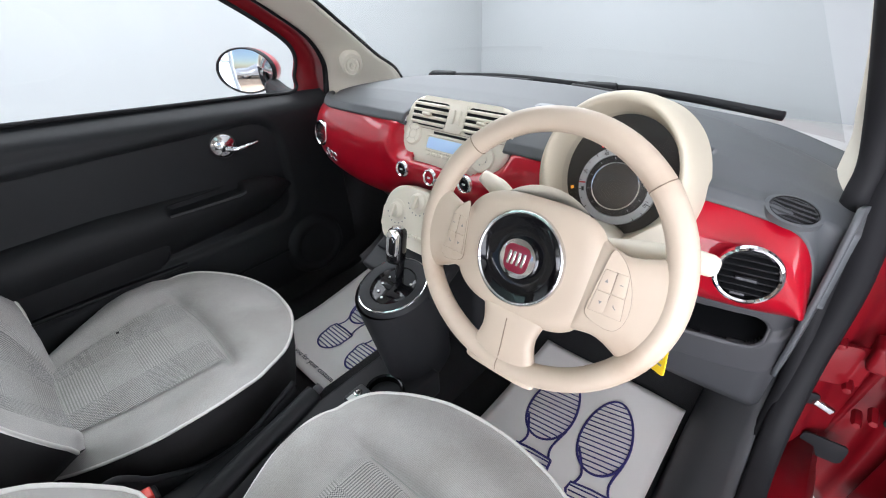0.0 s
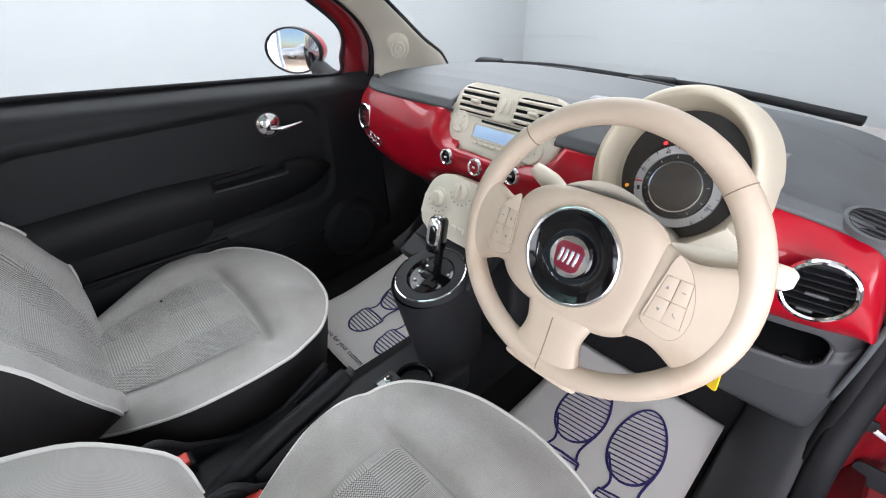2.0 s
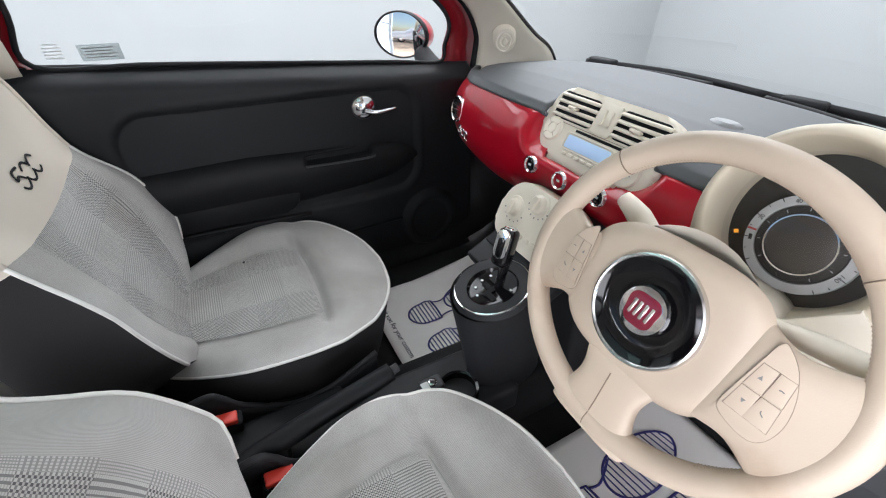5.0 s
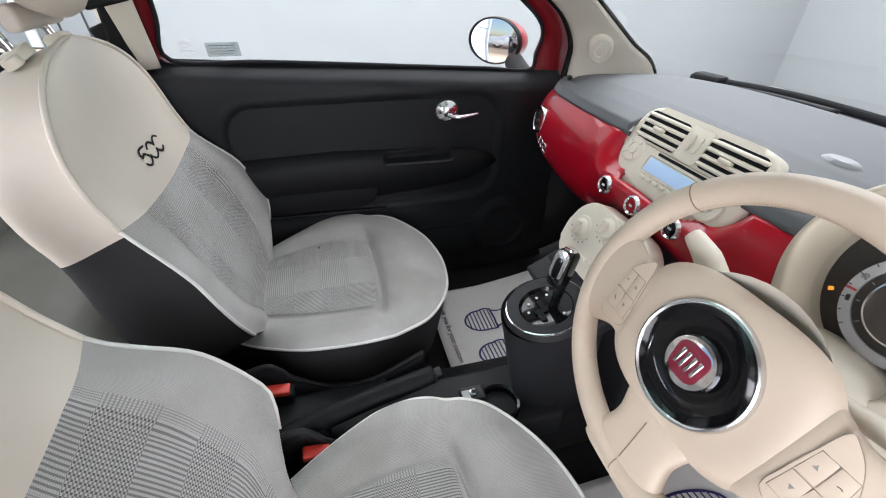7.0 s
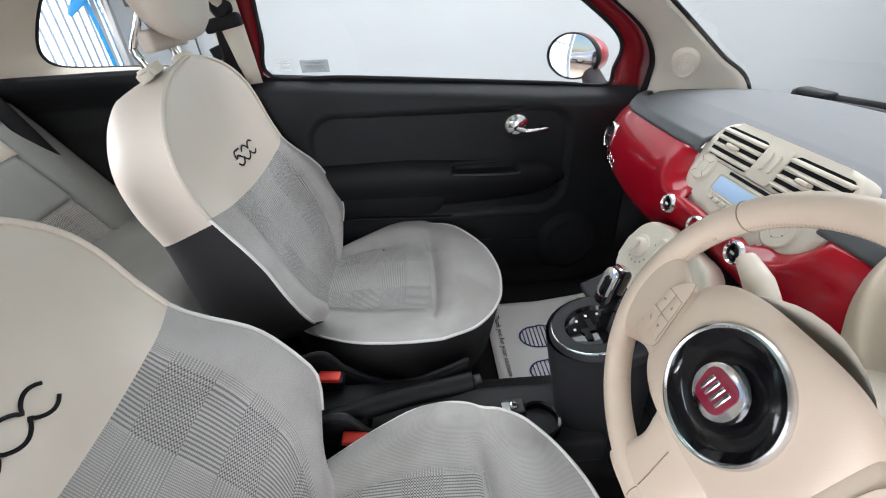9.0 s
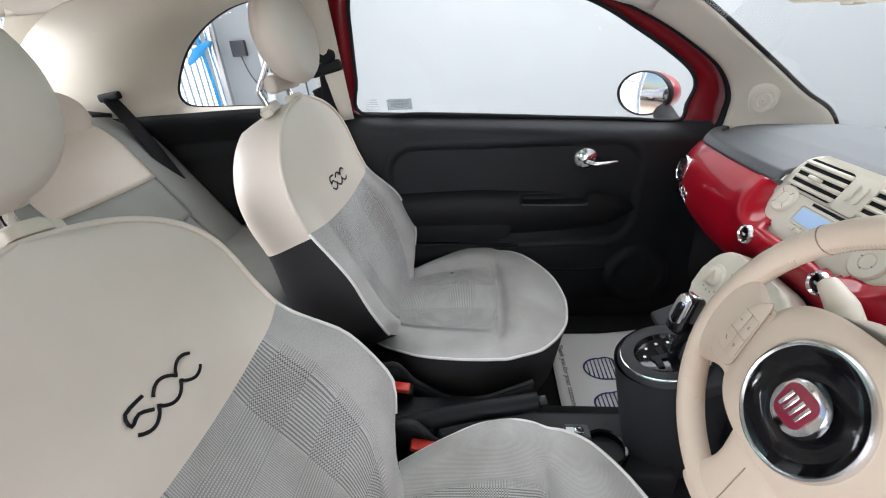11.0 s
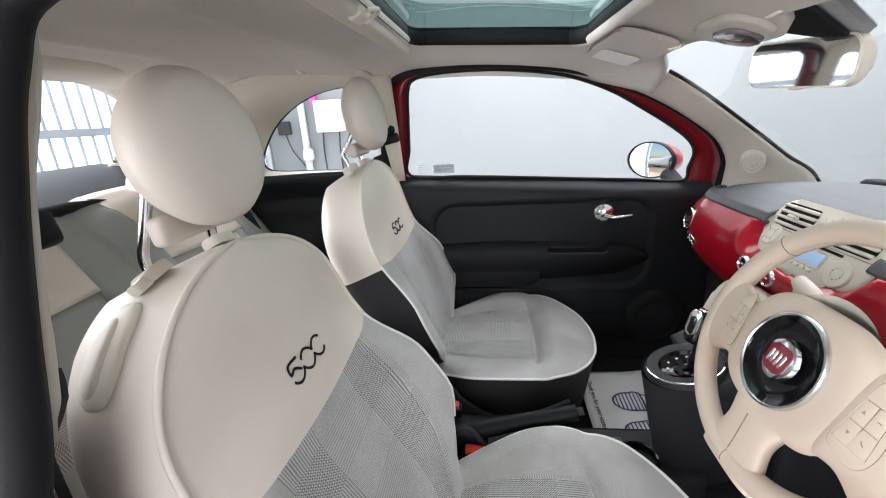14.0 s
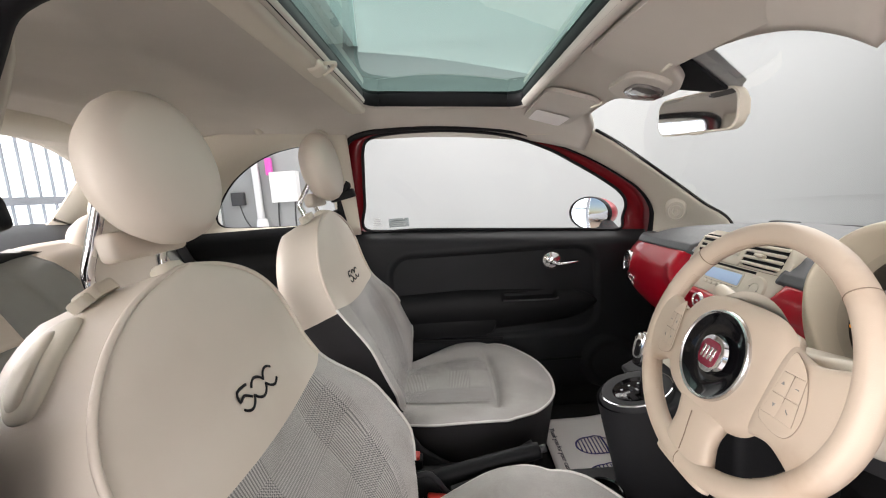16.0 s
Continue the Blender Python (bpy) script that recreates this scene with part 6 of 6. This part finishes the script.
    ring = [Vector((-CUSH(v), v, CUSH_Z(v))) for v in (-0.05, 0.0, 0.06, 0.12, 0.18, 0.24, 0.276, 0.305, 0.332, 0.358, 0.385, 0.42, 0.447, 0.465)]
    ring = ring + [Vector((0, 0.476, 0.012))] + [Vector((-p.x, p.y, p.z)) for p in reversed(ring)]
    tube("piping", ring, 0.0034, PIPING, seat, "white piping", sides=8, per=4, m=cmx)
    rr = smooth_path(ring, False, 4)

    def skirt(s, t):
        p = rr[min(len(rr) - 1, round(s * (len(rr) - 1)))]
        inn = 1 - 0.10 * t ** 1.5
        return Vector((p.x * inn, p.y * (1 - 0.06 * t), p.z * (1 - t) - 0.14 * t - 0.004))

    sheet("cushion_side", skirt, len(rr) - 1, 10, SIDECLOTH, seat, "black cloth cushion side", m=cmx)
    if x0 < 0:
        part("ink_spot", lathe([(0, 0.0006), (0.003, 0.0004), (0.004, 0)], 10, 1.3, 0.8), SATIN, seat, "small dark spot on the cloth", m=cmx @ Matrix.Translation(seam_at(-0.50, 0.155) + Vector((0, 0, 0.0012))))
    part("base", rbox(0.40, 0.40, 0.12, 0.02), SATIN, seat, "black seat base and runners", m=pose(x0, slide + 0.18, 0.325))
    sheet("hinge_cover", lambda s, t: Vector((x0 - 0.262 * (1 if x0 > 0 else -1) * 1.0, slide - 0.09 + 0.30 * s, 0.36 + (0.085 - 0.05 * s) * t)), 10, 6, SATIN, seat, "black plastic hinge cover", thick=0.02, offset=0)
    cx = x0 + (0.272 if x0 < 0 else -0.250)
    edge_line = smooth_path([(cx, slide + dy, z) for dy, z in ((-0.02, 0.49), (0.04, 0.505), (0.065, 0.485), (0.09, 0.452), (0.17, 0.402), (0.245, 0.404), (0.305, 0.430), (0.36, 0.458))])
    sheet("side_cover", lambda a, b: edge_line[round(a * (len(edge_line) - 1))] + Vector((0.010 * math.sin(math.pi * b) * (1 if x0 < 0 else -1), 0, (0.33 - edge_line[round(a * (len(edge_line) - 1))].z) * b)), len(edge_line) - 1, 6, SATIN, seat, "black plastic side cover with a swept edge", thick=0.012, offset=0)
    tube("cover_edge", edge_line, 0.0065, CONSOLE, seat, "rounded upper edge of the side cover", per=1, sides=8)
    # headrest on two bent posts
    for side in (-1, 1):
        gx2, gy, gz = side * 0.067, -0.015 if x0 > 0 else -0.008, 0.637 if x0 > 0 else 0.620
        tube("headrest_post", [bmx @ Vector(p) for p in ((gx2, gy - 0.004, 0.615), (gx2, gy - 0.002, 0.648), (gx2, -0.008, 0.668), (gx2, 0.020, 0.690), (gx2, 0.062, 0.722))], 0.0072, CHROME, seat, "chrome headrest post", sides=12)
        part("post_guide", prism(rrect(0.050, 0.034, 0.013), 0.016, 0.005, 3), CREAM, seat, "cream post guide", m=bmx @ pose(gx2, gy, gz, 0, side * 9))
        part("guide_button", prism(rrect(0.022, 0.026, 0.009), 0.014, 0.004, 2), CREAM, seat, m=bmx @ pose(gx2 + side * 0.026, gy, gz - 0.006, 0, side * 13))
    hr = frame_of(head, (-1, 0, 0), (0, -0.16, 0.987))
    part("headrest", lathe(headrest_profile(), 64, 1.04, 0.93), LEATHER, seat, "round cream leather headrest", m=hr @ Matrix.Diagonal((0.85, 0.85, 0.80, 1)), sharp=False)
    part("headrest_neck", rbox(0.165, 0.030, 0.044, 0.013, 4), LEATHER, seat, m=hr @ pose(0, -0.086, -0.040, 90) @ Matrix.Scale(0.85, 4))
    if lever:
        def on_shell(t, e):
            return lean(upper_shell(math.asin(min(1.0, max(0.0, e) ** 2)) / math.pi, t))

        def pebble(mid, half, proud):
            """A flat rounded plate that follows the shell's outer shoulder."""
            def f(u, v):
                a, b = 2 * math.pi * u, math.pi * (v - 0.5)
                k = (abs(math.cos(a)) ** 2.8 + abs(math.sin(a)) ** 2.8) ** (-1 / 2.8) * abs(math.cos(b)) ** 0.4
                t, e = mid[0] + half[0] * k * math.sin(a), mid[1] + half[1] * k * math.cos(a)
                p = on_shell(t, e)
                out = (on_shell(t + 0.01, e) - p).cross(on_shell(t, e + 0.01) - p).normalized()
                return p + out * (proud * math.sin(b) * (1 if out.x > 0 else -1))
            return f

        lv = sheet("tilt_lever", pebble((0.575, 0.495), (0.145, 0.165), 0.0075), 56, 20, CREAM, seat, "cream seat tilt lever", closed=True, m=bmx)
        sheet("lever_paddle", pebble((0.560, 0.520), (0.110, 0.090), 0.0115), 48, 20, CREAM, lv, closed=True, m=bmx)
    return seat


car_seat(-0.34, -0.490, 0.470, 22.6, -0.533, False, (-0.338, -0.703, 1.184), "passenger seat in grey check cloth and cream leather with white piping")
car_seat(0.34, -0.420, 0.470, 32.5, -0.470, True, (0.345, -0.728, 1.150), "driver's seat in grey check cloth and cream leather with white piping")

# ---- rear seat ----
rs = thing("rear_bench", (0, -1.2, 0.40), "rear bench in dark grey check cloth with cream shoulders", "car seat")


def rear_back(x0, x1, v0, v1):
    def f(s, t):
        x = x0 + (x1 - x0) * s
        v = v0 + (v1 - v0) * t
        z = 0.52 + 0.47 * v
        y = -1.06 - 0.30 * v - 0.03 * step(0.8, 1.0, v) ** 2 - 0.05 * step(0.93, 1, v)
        rib = 0.028 * math.exp(-((abs(x) - 0.04) / 0.05) ** 2)
        side = abs(abs(x) - 0.30) / 0.26
        return Vector((x, y + rib + 0.03 * (1 - min(1, side) ** 2), z - 0.02 * min(1, side) ** 4 * step(0.7, 1, v)))
    return f


for a, b in ((-0.56, -0.10), (0.10, 0.56)):
    c0, c1 = (a + 0.14, b) if a < 0 else (a, b - 0.14)
    o0, o1 = (a, a + 0.14) if a < 0 else (b - 0.14, b)
    sheet("upper_back", rear_back(c0, c1, 0.66, 1.0), 24, 14, LEATHER, rs, "cream leather shoulder of the rear backrest", thick=0.05, offset=-1)
    sheet("outer_back", rear_back(o0, o1, 0.0, 1.0), 12, 20, REARCLOTH, rs, "smooth grey outer side of the rear backrest", thick=0.05, offset=-1)
    sheet("back_plain", rear_back(c0, c1, 0.42, 0.66), 20, 8, REARCLOTH, rs, "plain grey cloth below the shoulder", thick=0.045, offset=-1)
    sheet("back_cloth", rear_back(c0, c1, 0.0, 0.42), 24, 14, CHECK, rs, "glen check cloth rear backrest", uv=lambda s, t: (s * 0.32, t * 0.24), thick=0.04, offset=-1)
    cx = (a + b) / 2
    part("rear_headrest", lathe(headrest_profile(), 48, 0.92, 0.62), LEATHER, rs, "low cream rear headrest", m=frame_of((cx, -1.36, 1.025), (-1, 0, 0), (0, -0.2, 1)))
    for sx in (-0.05, 0.05):
        tube("headrest_post", [(cx + sx, -1.37, 0.96), (cx + sx, -1.365, 1.05)], 0.006, CHROME, rs, per=1)
sheet("middle_back", rear_back(-0.10, 0.10, 0.0, 1.0), 10, 24, REARCLOTH, rs, "dark grey cloth middle section", thick=0.05, offset=-1)
sheet("bench", lambda s, t: Vector((-0.58 + 1.16 * s, -0.74 - 0.40 * t, 0.56 - 0.03 * t - 0.10 * (1 - step(0, 0.12, t)) + 0.015 * math.sin(math.pi * s * 2) ** 2)), 30, 20, REARCLOTH, rs, "dark grey cloth bench", thick=0.1, offset=-1)
for x in (-0.10, 0.10):
    tube("back_seam", [rear_back(-0.6, 0.6, 0, 1)((x + 0.6) / 1.2, t) + Vector((0, 0.003, 0)) for t in (0, 0.3, 0.6, 0.85, 1.0)], 0.004, SATIN, rs)

# ---- belts ----
for side in (-1, 1):
    bt = thing("seat_belt", (side * 0.62, -0.72, 0.40), "black seat belt hanging from the centre pillar", "seat belt", "seat belts")
    part("anchor_cover", rbox(0.035, 0.05, 0.075, 0.014), PILLAR, bt, "cream upper anchor cover", m=pose(side * 0.598, -0.70 - 0.035 * (side > 0), 1.185, 0, side * -15))
    part("anchor", lathe([(0, 0.016), (0.020, 0.016), (0.027, 0.008), (0.029, -0.006)], 24), SATIN, bt, "black belt guide", m=pose(side * 0.580, -0.70 - 0.035 * (side > 0), 1.135, 0, 90 * -side))
    part("guide_loop", rbox(0.030, 0.088, 0.030, 0.009), SATIN, bt, m=pose(side * 0.578, -0.705 - 0.035 * (side > 0), 1.100, 12))
    tube("webbing", [(side * 0.583, -0.705 - 0.035 * (side > 0), 1.10), (side * 0.598, -0.715 - 0.035 * (side > 0), 0.95), (side * 0.615, -0.725, 0.7), (side * 0.625, -0.73, 0.42)], 0.023, RUBBER, bt, "black webbing", flat=0.08, sides=8)
    part("tongue", rbox(0.008, 0.05, 0.045, 0.004), ALU, bt, "steel belt tongue", m=pose(side * 0.598, -0.735, 1.005, 20) @ Matrix.Scale(0.8, 4))
    part("tongue_grip", rbox(0.018, 0.055, 0.04, 0.006), SATIN, bt, m=pose(side * 0.600, -0.738, 1.035, 20) @ Matrix.Scale(0.8, 4))
rb = thing("rear_belt", (-0.50, -1.25, 0.60), "black rear seat belt lying over the backrest", "seat belt")
tube("webbing", [(-0.51, -1.315, 1.058), (-0.50, -1.255, 0.97), (-0.50, -1.17, 0.78), (-0.50, -1.12, 0.66)], 0.024, RUBBER, rb, flat=0.1, sides=8)
part("tongue", rbox(0.05, 0.02, 0.05, 0.005), SATIN, rb, m=pose(-0.50, -1.145, 0.72, 30))
part("slot_cover", rbox(0.02, 0.065, 0.022, 0.008), RUBBER, rb, "black belt slot", m=pose(-0.515, -1.315, 1.062, 8))

# ---- paper floor mats ----
def paper_mat(x0, x1, y0, y1, z, slope, label, back_text, prints, heel_at, turn):
    mt = thing("paper_mat", ((x0 + x1) / 2, (y0 + y1) / 2, z), label, "floor mat", "paper floor mats")
    rise = lambda y: z + slope * max(0, y - (y0 + 0.16)) ** 1.3
    sheet("paper", lambda u, v: (x0 + (x1 - x0) * u, y0 + (y1 - y0) * v, rise(y0 + (y1 - y0) * v) + 0.003 * math.sin(7 * u + 3 * v)), 20, 24, PAPER, mt, "off-white printed paper", thick=0.0015)
    up = lambda x, y: Vector((x, y, rise(y) + 0.003 * math.sin(7 * (x - x0) / (x1 - x0) + 3 * (y - y0) / (y1 - y0)) + 0.0024))
    w = x1 - x0
    for k, cx in enumerate(prints):
        heel_y, ball_y = y0 + heel_at, y0 + heel_at + 0.172
        spin = turn * (1 if k else 0.85)

        def at(px, py):
            # turned about the heel
            dx, dy = px - cx, py - heel_y
            return up(cx + dx * math.cos(spin) - dy * math.sin(spin), heel_y + dx * math.sin(spin) + dy * math.cos(spin))

        heel = [(cx + 0.040 * math.cos(a), heel_y + 0.050 * math.sin(a)) for a in [math.pi + math.pi * q / 14 for q in range(15)]]
        heel = [(cx + 0.040, heel_y + 0.038)] + [(px, py) for px, py in reversed(heel)] + [(cx - 0.040, heel_y + 0.038)]
        tube("heel_print", [at(*p) for p in heel + [heel[0]]], 0.0027, INK, mt, sides=6, per=2, flat=0.3)
        for q in range(7):
            yy = heel_y - 0.038 + 0.0115 * q
            half = 0.040 * math.sqrt(max(0.02, 1 - min(0, (yy - heel_y) / 0.050) ** 2))
            tube("print_bar", [at(cx - half, yy), at(cx + half, yy)], 0.0017, INK, mt, sides=6, per=1, flat=0.3)
        for sgn, pinch in ((-1, 0.026), (1, 0.030)):
            tube("arch_print", [at(cx + sgn * 0.034, heel_y + 0.038), at(cx + sgn * pinch, heel_y + 0.068), at(cx + sgn * 0.046, ball_y - 0.050)], 0.0025, INK, mt, sides=6, flat=0.3)
        out = [(cx + 0.052 * math.cos(a) * (1 - 0.14 * math.sin(a)) + 0.006 * math.sin(a), ball_y + 0.098 * math.sin(a)) for a in [2 * math.pi * q / 28 for q in range(28)]]
        tube("sole_print", [at(*p) for p in out], 0.0027, INK, mt, closed=True, sides=6, per=2, flat=0.3)
        for q in range(15):
            yy = ball_y - 0.084 + 0.0122 * q
            g = (yy - ball_y) / 0.098
            half = 0.052 * math.sqrt(max(0.02, 1 - g * g)) * (1 - 0.14 * g)
            tube("print_bar", [at(cx - half + 0.006 * g, yy), at(cx + half + 0.006 * g, yy)], 0.0017, INK, mt, sides=6, per=1, flat=0.3)
    lettering("print_words", back_text, 0.0215, pose((x0 + x1) / 2, y0 + 0.032, rise(y0) + 0.0045), mat("black_print", (0.03, 0.03, 0.06), 0.8, bump=0) if x0 < 0 else bpy.data.materials["black_print"], mt)


paper_mat(-0.455, -0.10, -0.080, 0.36, 0.280, 0.25, "off-white paper floor mat with blue shoe prints in the passenger footwell", "Thank you for your custom", (-0.300, -0.168), 0.137, 0.0)
paper_mat(0.205, 0.565, 0.03, 0.43, 0.280, 0.15, "off-white paper floor mat with blue shoe prints in the driver's footwell", "Thank you for your custom", (0.352, 0.486), 0.060, 0.19)
